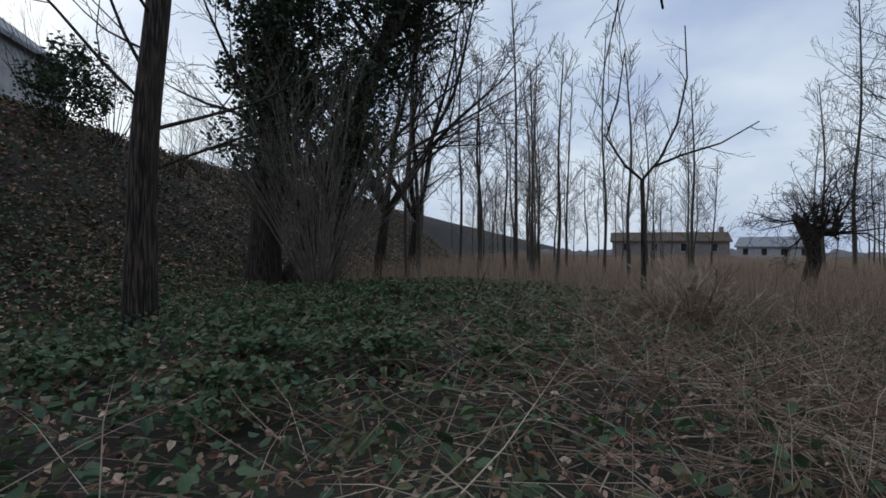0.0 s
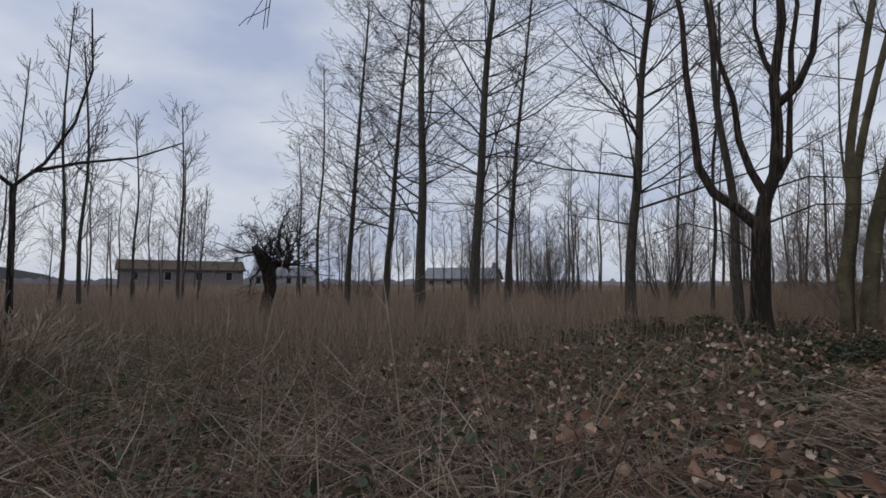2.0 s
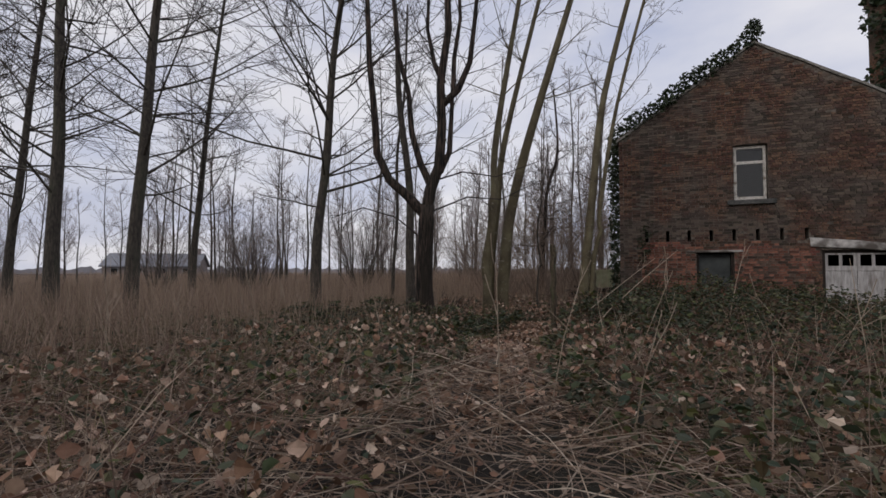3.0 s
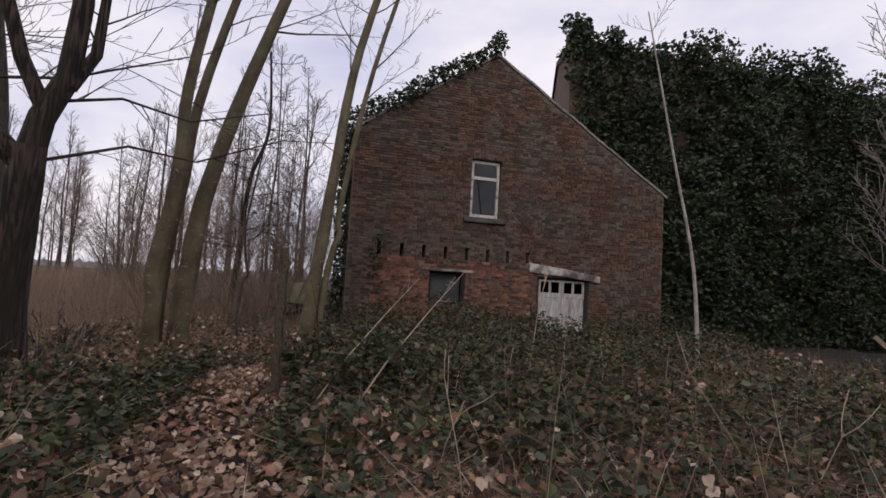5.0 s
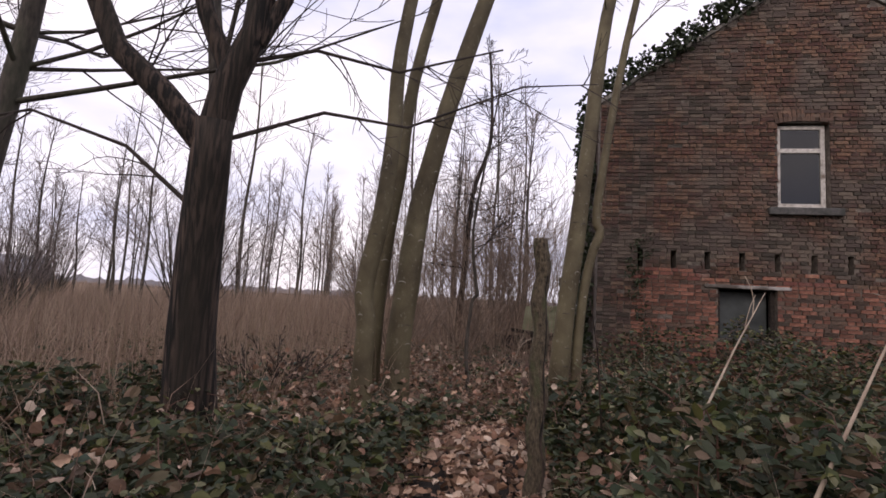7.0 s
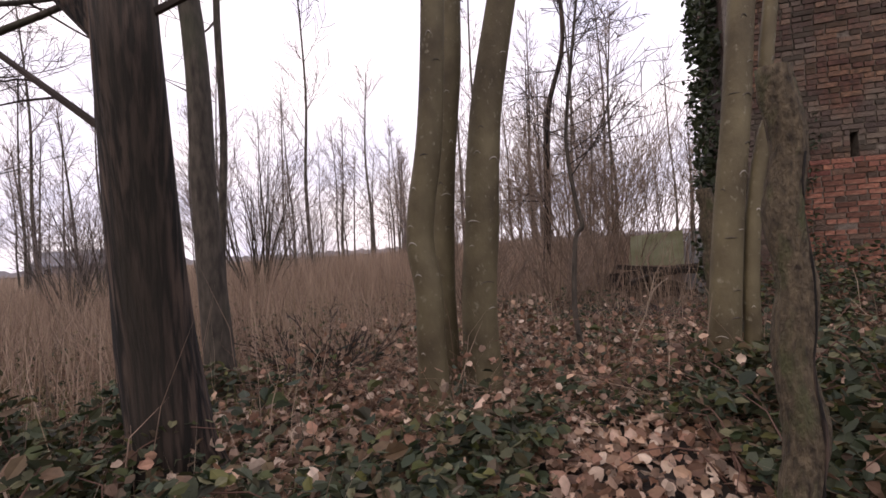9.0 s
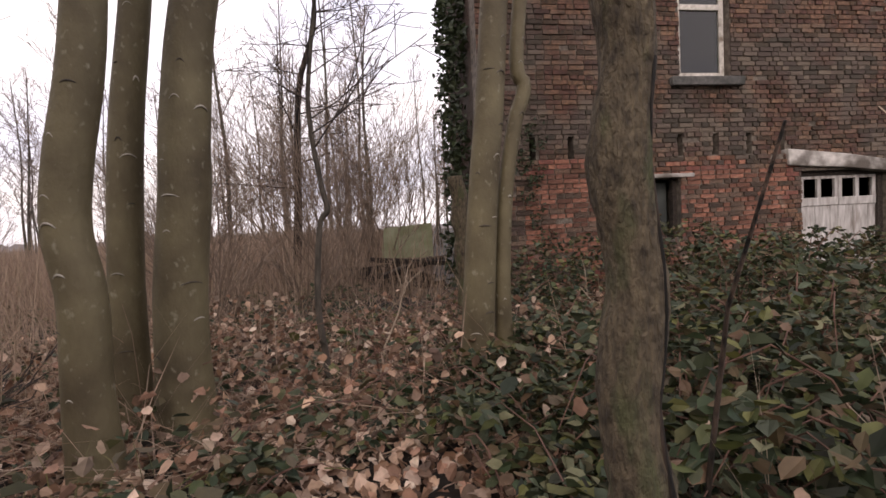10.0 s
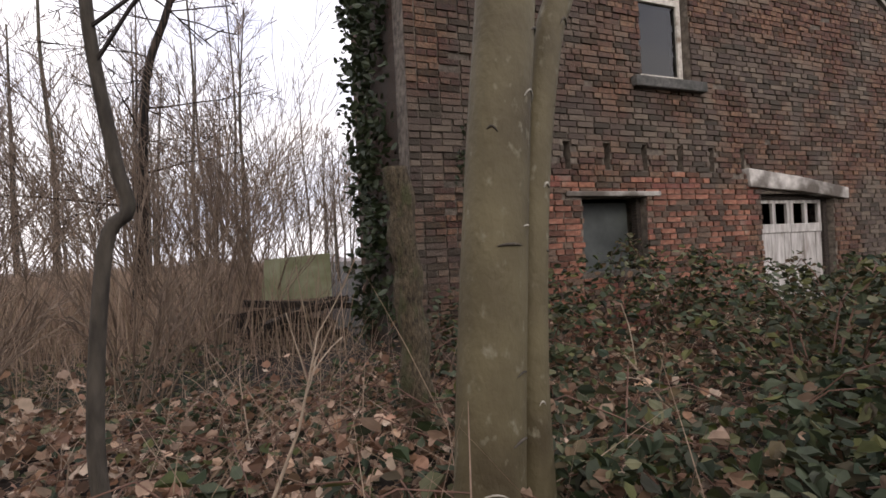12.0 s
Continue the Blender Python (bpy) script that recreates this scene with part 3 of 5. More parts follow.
def barn_door():
    x0, x1, z0, z1 = DOOR
    d = thing("door_1", "flaking white double barn door with broken top lights", "door", (0, 0, 0), kind="structure")
    part("door_frame", Shape().box(x0 + 0.004, x0 + 0.09, 0.10, 0.20, z0, z1 - 0.004).box(x1 - 0.09, x1 - 0.004, 0.10, 0.20, z0, z1 - 0.004).box(x0 + 0.09, x1 - 0.09, 0.10, 0.20, z1 - 0.07, z1 - 0.004), M["rotten"], d, "dark rotten door frame")
    mid = (x0 + x1) / 2
    for a, b in ((x0 + 0.095, mid - 0.004), (mid + 0.004, x1 - 0.095)):
        leaf = new("door_leaf"); leaf.parent = d
        n = 5
        for k in range(n):
            p, q = a + (b - a) * k / n, a + (b - a) * (k + 1) / n
            part("board", Shape().box(p + 0.002, q - 0.003, 0.135 + 0.003 * (k % 2), 0.16, z0 + 0.02, z1 - 0.52), M["white_paint"], leaf)
        part("rail", Shape().box(a, b, 0.12, 0.165, z1 - 0.52, z1 - 0.40), M["white_paint"], leaf, bevel=0.006)
        part("rail", Shape().box(a, b, 0.125, 0.165, z1 - 0.12, z1 - 0.075), M["white_paint"], leaf)
        for p in (a, (a + b) / 2 - 0.03, b - 0.06):
            part("stile", Shape().box(p, p + 0.06, 0.126, 0.164, z1 - 0.40, z1 - 0.12), M["white_paint"], leaf)
    lint = Shape().prism([(4.98, 1.80), (6.0, 1.74), (6.98, 1.64), (6.98, 1.80), (6.0, 1.94), (4.96, 2.04)], 1, -0.05, 0.2)
    part("lintel", lint, M["concrete"], d, "sagging painted lintel with flaking patches", bevel=0.012)


barn_door()

# ---------------------------------------------------------------- tall ivy-clad building beside the barn
def ivy_sheet(name, label, centres, radius, count, size, parent=None):
    """Leaves over a lumpy mass given by centre points."""
    c = np.asarray(centres, float)
    pick = c[rng.integers(0, len(c), count)]
    d = rng.normal(0, 1, (count, 3))
    d /= np.linalg.norm(d, axis=1)[:, None]
    r = radius * (0.6 + 0.5 * rng.random(count))
    ob = new(name, leaves(name, pick + d * r[:, None], size, M["leaf_ivy"], 0.8, 0.2, "oval"))
    tagged(ob, label, kind="stuff")
    if parent is not None:
        ob.parent = parent
    return ob


def tall_building():
    b = thing("ivy_building", "tall derelict brick building smothered in dark ivy", "building", (0, 0, 0))
    def slant(s):
        """The side wall runs back askew."""
        s.v = [(x + 0.42 * (y - 2.45) if x < 8 else x, y, z) for x, y, z in s.v]
        return s
    part("wall", slant(Shape().box(7.2, 26, 2.45, 12, -0.5, 9.2)), M["brick"], b, "bare brown side wall")
    part("roof", slant(Shape().prism([(2.4, 9.1), (7.2, 10.9), (12.2, 9.1), (12.2, 9.3), (7.2, 11.1), (2.4, 9.3)], 0, 7.1, 26.2)), M["roof"], b)
    part("gable", slant(Shape().prism([(2.46, 9.2), (11.9, 9.2), (7.2, 10.9)], 0, 7.2, 7.5)), M["brick"], b)
    part("chimney", Shape().box(7.35, 7.95, 2.5, 3.1, 9.0, 9.95), M["brick"], b)
    pts = []
    for x in np.arange(7.55, 26, 0.40):
        top = 9.9 + 0.35 * math.sin(0.8 * x) * math.cos(0.33 * x) - 0.06 * max(0, x - 14)
        for z in np.arange(0.1, top, 0.34):
            if x < 8.9 and z < 4.6:
                continue
            y = 2.2 + 0.3 * math.sin(1.3 * x) * math.cos(0.9 * z) if x < 8.9 else 1.2 + 0.5 * math.sin(1.3 * x) * math.cos(0.9 * z) + 0.12 * max(0, z - 4)
            pts.append((x + rng.normal(0, 0.2), y + rng.normal(0, 0.2), z + rng.normal(0, 0.2)))
    for x in np.arange(7.4, 26, 0.4):
        for y in np.arange(2.4, 6.0, 0.6):
            pts.append((x + 0.42 * (y - 2.4), y, 9.3 + (y - 2.4) * 0.36 + rng.normal(0, 0.08)))
    for z in np.arange(9.0, 10.1, 0.2):
        pts.append((7.65, 2.6, z)); pts.append((7.5, 2.5, z)); pts.append((7.8, 2.8, z))
    # added plain box, dark so that gaps between leaves look deep in shade
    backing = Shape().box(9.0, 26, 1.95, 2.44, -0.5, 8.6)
    part("ivy_mat", backing, M["rotten"], b, "plain dark backing that shades the gaps in the ivy")
    ivy_sheet("ivy", "dense dark green ivy", pts, 0.38, 100000, 0.15, b)


tall_building()


def verge_ivy():
    pts = []
    for f in np.linspace(0.0, 1.0, 46):
        k = 1 + 0.8 * math.sin(17 * f) * math.sin(5 * f)
        pts.append((XL + (AX - XL) * f, rng.normal(0.0, 0.08), EL + (AZ - EL) * f + 0.15 + 0.12 * k * rng.random()))
    for z in np.linspace(3.4, 5.2, 12):
        pts.append((XL - 0.15, 0.35 + rng.random() * 0.6, z))
    for z in np.linspace(0.3, 5.2, 60):
        pts.append((XL - 0.10, 0.5 + 1.4 * rng.random(), z))
    o = ivy_sheet("ivy_on_verge", "ivy growing along the gable edge and corner", pts, 0.22, 4200, 0.10)
    tagged(o, category="ivy", kind="stuff")
    crown = [(AX + rng.normal(0, 0.12), rng.normal(0, 0.08), AZ + 0.2 + 0.35 * rng.random()) for _ in range(8)]
    tagged(ivy_sheet("ivy_on_ridge", "tuft of ivy on the gable's peak", crown, 0.12, 220, 0.08), category="ivy", kind="stuff")


verge_ivy()


def wall_ivy():
    pts = [(1.15 + 0.12 * math.sin(2.2 * z) + rng.normal(0, 0.05), -0.03, z) for z in np.linspace(0.2, 2.4, 26)]
    pts += [(1.2 + rng.normal(0, 0.15), -0.04, z) for z in np.linspace(1.7, 2.5, 8)]
    tagged(ivy_sheet("wall_ivy", "thin strip of ivy climbing the brick wall", pts, 0.09, 620, 0.05), category="ivy", kind="stuff")


wall_ivy()

# ---------------------------------------------------------------- trees by the barn
def forked_tree():
    """The dark tree that parts into three limbs above head height."""
    rnd = random.Random(11)
    x, y = -3.38, -5.2
    e = thing("forked_tree", "dark rough-barked tree forking into three limbs", "tree", (x, y, gz(x, y)))
    r = Vector((0.95, 0.31, 0))
    up = Vector((0, 0, 1))
    def at(a, z, d=0.0):
        s = min(1.0, z / 2.45)
        return r * a + up * (z * 1.06) + Vector((-0.31, 0.95, 0)) * d + Vector((0.1, -0.28, 0)) * s
    t, l, tw = Shape(), Shape(), Shape()
    t.tube([at(0.04, -0.25), at(0.03, 0.0), at(0.0, 0.25), at(-0.02, 0.8), at(0.0, 1.5), at(0.03, 2.1), at(0.05, 2.45)], [0.31, 0.255, 0.205, 0.172, 0.155, 0.15, 0.14], 36, flute=0.09)
    limbs = [
        ([at(0.0, 2.25), at(-0.35, 2.62), at(-0.75, 2.95), at(-1.02, 3.5), at(-1.08, 4.3), at(-1.2, 5.4), at(-1.25, 6.6), at(-1.6, 8.4)], 0.115),
        ([at(0.05, 2.35), at(0.12, 2.75), at(0.30, 3.2), at(0.36, 4.0), at(0.33, 4.9), at(0.5, 6.0), at(0.45, 7.4), at(0.7, 9.0)], 0.14),
        ([at(0.14, 2.8), at(-0.1, 3.3), at(-0.28, 3.9), at(-0.35, 4.7), at(-0.6, 5.6), at(-0.7, 6.8)], 0.085),
        ([at(0.32, 3.1), at(0.52, 3.5), at(0.56, 4.2), at(0.6, 5.0)], 0.075),
        ([at(0.36, 4.45), at(0.7, 4.75), at(0.95, 5.3), at(1.05, 6.1), at(1.2, 7.6)], 0.085),
        ([at(0.40, 4.9), at(0.2, 5.3), at(0.05, 6.0), at(0.1, 7.2)], 0.06),
        ([at(0.60, 4.7), at(0.62, 5.4), at(0.75, 6.2), at(0.7, 7.5)], 0.06),
    ]
    for pts, r0 in limbs:
        n = len(pts)
        part("limb", Shape().tube(pts, [0.98 * r0 * (1 - 0.7 * k / n) for k in range(n)], 9), M["bark_dark"], e, smooth=True)
        for c in range(9):
            k = rnd.randrange(max(1, n // 2 - 1), n - 1)
            d = (pts[k + 1] - pts[k]).normalized()
            branch(l, tw, pts[k].lerp(pts[k + 1], rnd.random()), side_way(d, rnd.uniform(0.6, 1.2), rnd), rnd.uniform(0.8, 2.2), 0.013, 1, rnd, 0.7, 0.02, 0.12, 7, 0.2, 0.0035)
    for pts in ([at(0.1, 2.3), at(0.9, 2.6), at(1.6, 2.55), at(2.6, 3.0), at(3.3, 3.1)], [at(0.1, 2.9), at(0.8, 3.1), at(1.5, 3.0), at(2.4, 3.3)],
                [at(-0.1, 1.8), at(-0.6, 2.2), at(-1.3, 2.4), at(-2.0, 2.2)]):
        tw.tube(pts, [0.022, 0.016, 0.012, 0.008, 0.005][:len(pts)], 5)
        for c in range(8):
            k = rnd.randrange(0, len(pts) - 1)
            branch(l, tw, pts[k].lerp(pts[k + 1], rnd.random()), side_way((pts[k + 1] - pts[k]).normalized(), 0.8, rnd), rnd.uniform(0.4, 1.0), 0.008, 1, rnd, 0.7, 0.0, 0.12, 4, 0.2, 0.003)
    part("trunk", t, M["bark_dark"], e, smooth=True)
    if l.v:
        tagged(part("boughs", l, M["bark_dark"], e, smooth=True), kind="stuff")
    tagged(part("twigs", tw, M["twig"], e), kind="stuff")


forked_tree()


def lean(x, y, top_x, top_y, h, bends, r0, r1):
    """A stem line from the foot to a top, with bends as (height share, sideways x, sideways y)."""
    pts, rad = [(0, 0, -0.2)], [r0 * 1.35]
    for f, bx, by in [(0.0, 0, 0)] + list(bends) + [(1.0, 0, 0)]:
        pts.append((top_x * f ** 1.6 + bx, top_y * f ** 1.6 + by, h * f))
        rad.append(r0 + (r1 - r0) * f)
    rad[1] = r0 * 1.15
    return pts, rad


def young_stem(name, label, x, y, tx, ty, h, bends, r0, r1, seed, mat="bark_green", **k):
    p, r = lean(x, y, tx, ty, h, bends, r0, r1)
    return stem_tree(name, label, (x, y, gz(x, y)), p, r, M[mat], seed, **k)


SY = "smooth olive-grey young tree of a clump"
young_stem("clump_tree", SY, -2.38, -3.86, 1.0, 0.2, 9.0, [(0.05, -0.02, 0), (0.10, -0.03, 0), (0.135, -0.09, 0), (0.17, -0.08, 0), (0.23, -0.02, 0), (0.33, -0.02, 0), (0.5, -0.1, 0)], 0.11, 0.04, 21, boughs=9, start=0.5, bough_len=2.4, level=2, kids=5, least=0.0035, group="clump", sides=18, flute=0.03, scars=11)
young_stem("clump_tree", SY, -2.52, -3.18, 1.5, 0.3, 9.0, [(0.1, -0.02, 0), (0.2, -0.04, 0), (0.3, -0.03, 0), (0.5, -0.1, 0)], 0.105, 0.04, 22, boughs=9, start=0.5, bough_len=2.4, level=2, kids=5, least=0.0035, group="clump", sides=18, flute=0.03, scars=11)
young_stem("clump_tree", SY, -2.16, -3.32, 2.1, 0.1, 9.0, [(0.05, -0.02, 0), (0.1, -0.04, 0), (0.16, -0.04, 0), (0.21, -0.07, 0), (0.3, -0.08, 0), (0.5, 0.0, 0)], 0.155, 0.05, 23, boughs=9, start=0.46, bough_len=2.6, level=2, kids=5, least=0.0035, group="clump", sides=18, flute=0.03, scars=11)
young_stem("twin_stem_tree", "smooth olive-grey tree standing before the brick wall", -0.34, -2.98, 1.5, 0.2, 9.0, [(0.04, 0.0, 0), (0.1, 0.01, 0), (0.17, 0.02, 0), (0.23, 0.03, 0), (0.35, 0.0, 0), (0.6, -0.1, 0)], 0.118, 0.04, 31, boughs=9, start=0.5, bough_len=2.2, level=2, kids=5, least=0.0035, group="twin", sides=18, flute=0.03, scars=12)
young_stem("twin_stem_tree", "thinner second stem grown against the first", -0.12, -2.93, 1.5, 0.3, 8.5, [(0.08, -0.03, 0), (0.16, -0.03, 0), (0.22, 0.01, 0), (0.25, 0.06, 0), (0.3, -0.02, 0), (0.6, -0.05, 0)], 0.06, 0.03, 32, boughs=8, start=0.5, bough_len=2.0, level=2, kids=5, least=0.0035, group="twin", sides=14, flute=0.03, scars=6)
young_stem("crooked_sapling", "thin crooked dark sapling", -1.42, -2.60, 0.25, 0.1, 4.2, [(0.05, 0.0, 0), (0.15, -0.05, 0), (0.29, -0.03, 0), (0.32, 0.03, 0), (0.36, -0.01, 0), (0.48, -0.10, 0), (0.6, -0.10, 0)], 0.027, 0.009, 41, mat="bark_grey", boughs=26, start=0.4, bough_len=1.35, level=1, kids=7, least=0.0035)
young_stem("pale_sapling", "thin pale leaning sapling before the ivy", 5.78, -4.8, -0.9, 0.3, 6.2, [(0.3, 0.04, 0), (0.6, -0.06, 0)], 0.035, 0.01, 42, mat="birch", boughs=12, start=0.45, bough_len=1.3, level=1, kids=6, least=0.003)


def dead_pole(name, label, x, y, h, r, tx, ty, mat="bark_pole"):
    e = thing(name, label, "post", (x, y, gz(x, y)))
    s = Shape()
    n = 70
    s.tube([(tx * k / n + 0.012 * math.sin(0.43 * k), ty * k / n, -0.25 + (h + 0.25) * k / n) for k in range(n + 1)], [r * (1.12 - 0.2 * k / n + 0.05 * math.sin(0.6 * k)) for k in range(n + 1)], 30, flute=0.09)
    chip = random.Random(19)
    s.v = [(vx * (1 + g), vy * (1 + g), vz) for vx, vy, vz in s.v for g in (chip.gauss(0, 0.035),)]
    part("stem", s, M[mat], e, smooth=True)
    return e


pole = dead_pole("dead_trunk", "dead broken-off trunk with rough lichened bark and an ivy stem", -0.61, -5.58, 1.72, 0.05, 0.0, 0.03)
vine = Shape()
line = []
for k in range(4, 64, 3):
    turn, rk = -0.72 + 0.22 * math.sin(0.5 * k), 0.05 * (1.13 - 0.2 * k / 70 + 0.05 * math.sin(0.6 * k))
    line.append((0.012 * math.sin(0.43 * k) + rk * math.cos(turn), 0.03 * k / 70 + rk * math.sin(turn), -0.25 + 1.97 * k / 70))
vine.tube(line, [0.0095 - 0.0003 * k + 0.0015 * math.sin(2.1 * k) for k in range(len(line))], 7)
part("ivy_stem", vine, M["bark_dark"], pole, "dark ivy stem climbing the trunk", smooth=True)
dead_pole("old_post", "short grey cut post before the barn corner", -0.12, -1.75, 1.58, 0.075, -0.09, 0.0)

# ---------------------------------------------------------------- trees of the field's edge
TALL = "tall slender grey-brown tree with bare fine branches"
for i, (x, y, tx, ty, h, r) in enumerate(((-12.0, -7.45, -0.3, 0.1, 15, 0.17), (-10.3, -6.75, 0.7, 0.8, 15, 0.16), (-14.7, -1.1, 0.9, 0.9, 15, 0.14), (-19.4, -6.3, 0.4, 0.7, 14, 0.14),
                                          (-16.9, -5.8, 0.5, 0.9, 14, 0.14), (-6.55, -4.7, 0.9, 0.6, 13, 0.14), (-4.3, -3.9, -0.9, -0.3, 11, 0.12), (-5.5, -2.6, 0.2, 0.5, 9, 0.05))):
    young_stem("slender_tree", TALL, x, y, tx, ty, h, [(0.15, 0.03 * math.sin(i), 0), (0.3, 0.06, 0.04), (0.5, -0.05 * math.cos(i), 0.05), (0.7, 0.1, 0)], r, 0.03, 60 + i,
               mat="bark_grey", boughs=58 if i < 6 else 16, start=0.2 if i < 6 else 0.45, bough_len=4.4 if i < 6 else 2.2, level=2, angle=1.15, lift=0.03, group="slender trees", kids=6 if i < 6 else 4, least=0.0055 if i < 6 else 0.004)


def pollard():
    """Squat gnarled fruit tree with a mop of twigs."""
    rnd = random.Random(5)
    x, y = -16.3, -10.9
    e = thing("gnarled_tree", "squat gnarled old fruit tree with a mop of twigs", "tree", (x, y, gz(x, y)))
    t, l, tw = Shape(), Shape(), Shape()
    t.tube([(0, 0, -0.3), (0, 0, 0), (0.02, 0.06, 0.6), (0.05, 0.22, 1.3), (0.1, 0.12, 1.9), (0.1, -0.1, 2.3), (0.0, -0.35, 2.75)], [0.36, 0.3, 0.22, 0.21, 0.25, 0.2, 0.09], 11, flute=0.14)
    t.tube([(0.1, 0.05, 1.9), (0.1, 0.35, 2.15), (0.05, 0.75, 2.2), (0.0, 1.0, 2.45)], [0.18, 0.14, 0.1, 0.05], 9, flute=0.14)
    for k in range(26):
        a, el = rnd.uniform(0, 6.28), rnd.uniform(-0.1, 1.3)
        d = Vector((math.cos(a) * math.cos(el), math.sin(a) * math.cos(el), math.sin(el)))
        branch(l, tw, Vector((0.06, rnd.uniform(-0.35, 0.9), rnd.uniform(1.9, 2.5))), d, rnd.uniform(1.3, 3.0), 0.035, 2, rnd, 1.0, 0.03, 0.3, 9, 0.1, 0.006)
    part("trunk", t, M["bark_dark"], e, smooth=True)
    tagged(part("boughs", l, M["bark_dark"], e, smooth=True), kind="stuff")
    tagged(part("twigs", tw, M["twig"], e), kind="stuff")


pollard()


def thin_fork():
    """Slim young tree with a V fork at head height."""
    rnd = random.Random(8)
    x, y = -8.5, -16.8
    e = thing("forked_sapling", "slim dark young tree with a V-shaped fork", "tree", (x, y, gz(x, y)))
    r = Vector((-0.34, 0.94, 0))
    at = lambda a, z: r * a + Vector((0, 0, z))
    t, l, tw = Shape(), Shape(), Shape()
    t.tube([at(0.05, -0.2), at(0.05, 0), at(0.03, 1.0), at(0.02, 1.8), at(0.0, 2.42)], [0.06, 0.055, 0.045, 0.042, 0.04], 8)
    for pts in ([at(0, 2.4), at(-0.35, 2.68), at(-0.72, 3.2), at(-0.5, 3.9), at(-0.35, 4.9)], [at(0, 2.4), at(0.35, 2.8), at(0.7, 3.5), at(0.9, 4.4), at(0.85, 5.4)], [at(0.2, 2.65), at(0.8, 2.9), at(1.6, 3.15), at(2.4, 3.6)]):
        n = len(pts)
        l.tube(pts, [0.028 * (1 - 0.75 * k / n) for k in range(n)], 6)
        for c in range(9):
            k = rnd.randrange(0, n - 1)
            branch(l, tw, pts[k].lerp(pts[k + 1], rnd.random()), side_way((pts[k + 1] - pts[k]).normalized(), 0.8, rnd), rnd.uniform(0.5, 1.3), 0.01, 1, rnd, 0.6, 0.03, 0.1, 5, 0.2, 0.004)
    part("trunk", t, M["bark_dark"], e, smooth=True)
    tagged(part("limbs", l, M["bark_dark"], e, smooth=True), kind="stuff")
    tagged(part("twigs", tw, M["twig"], e), kind="stuff")


thin_fork()

# ---------------------------------------------------------------- the bank's edge: single trunk, ivy tree, coppice
young_stem("bank_tree", "straight dark-barked tree on the leafy slope", -3.8, -23.7, -0.5, 1.1, 13, [(0.1, 0.02, 0), (0.2, 0.05, 0), (0.35, 0.0, 0), (0.6, 0.05, 0)], 0.20, 0.06, 81, mat="bark_dark", boughs=34, start=0.14, bough_len=3.6, level=2, kids=5, angle=0.95)


def ivy_tree(x, y, tilt, h, r, n_ivy, seed):
    rnd = random.Random(seed)
    e = thing("ivy_tree", "large old tree wrapped in dark ivy", "tree", (x, y, gz(x, y)), "ivy trees")
    t, l, tw = Shape(), Shape(), Shape()
    pts = [Vector((tilt[0] * f, tilt[1] * f, -0.3 + (h + 0.3) * f)) for f in np.linspace(0, 1, 9)]
    t.tube(pts, [r * (1.35 if k == 0 else 1.1 - 0.7 * k / 8) for k in range(9)], 12, flute=0.08)
    for k in range(14):
        b = rnd.randrange(3, 8)
        branch(l, tw, pts[b], side_way(Vector((0, 0, 1)), rnd.uniform(0.7, 1.2), rnd), rnd.uniform(2.5, 4.5), 0.08, 2, rnd, 0.7, 0.02, 0.12, 6, 0.15, 0.008)
    part("trunk", t, M["bark_dark"], e, smooth=True)
    tagged(part("boughs", l, M["bark_dark"], e, smooth=True), kind="stuff")
    tagged(part("twigs", tw, M["twig"], e), kind="stuff")
    c = [tuple(pts[k].lerp(pts[k + 1], rnd.random()) + Vector((rnd.gauss(0, 0.25 + 0.09 * k), rnd.gauss(0, 0.25 + 0.09 * k), rnd.gauss(0, 0.3)))) for k in list(range(2, 8)) * 16]
    ivy_sheet("ivy", "dark ivy leaves round the trunk", c, 0.6, n_ivy, 0.13, e)


ivy_tree(-10.3, -26.3, (-0.2, 0.6), 12, 0.42, 24000, 91)
ivy_tree(-10.9, -25.9, (-1.2, 4.0), 11, 0.33, 15000, 92)


def coppice(name, label, x, y, n, h, spread, seed, mat, r=0.02, kids=3, group="", twig=None, category="shrub"):
    rnd = random.Random(seed)
    e = thing(name, label, category, (x, y, gz(x, y)), group)
    l, tw = Shape(), Shape()
    for k in range(n):
        a = rnd.uniform(0, 6.28)
        s = spread * math.sqrt(rnd.random())
        d = Vector((math.cos(a) * s, math.sin(a) * s, 1)).normalized()
        ln = h * rnd.uniform(0.55, 1.1)
        branch(l, tw, Vector((math.cos(a) * 0.25 * rnd.random(), math.sin(a) * 0.25 * rnd.random(), -0.05)), d, ln, r * rnd.uniform(0.6, 1.2), 2, rnd, 0.45, 0.015, 0.06, kids, 0.35, 0.004)
    tagged(part("stems", l, mat, e, smooth=True), kind="stuff")
    tagged(part("twigs", tw, twig or M["twig"], e), kind="stuff")
    return e


coppice("hazel_coppice", "hazel coppice with a spray of grey stems", -9.2, -24.0, 66, 5.0, 0.66, 101, M["hazel"], 0.024, 5, twig=M["hazel"])
coppice("hazel_coppice", "smaller hazel stems at the edge of the bank", -3.2, -29.6, 18, 4.2, 0.5, 102, M["bark_grey"], 0.018, 5)


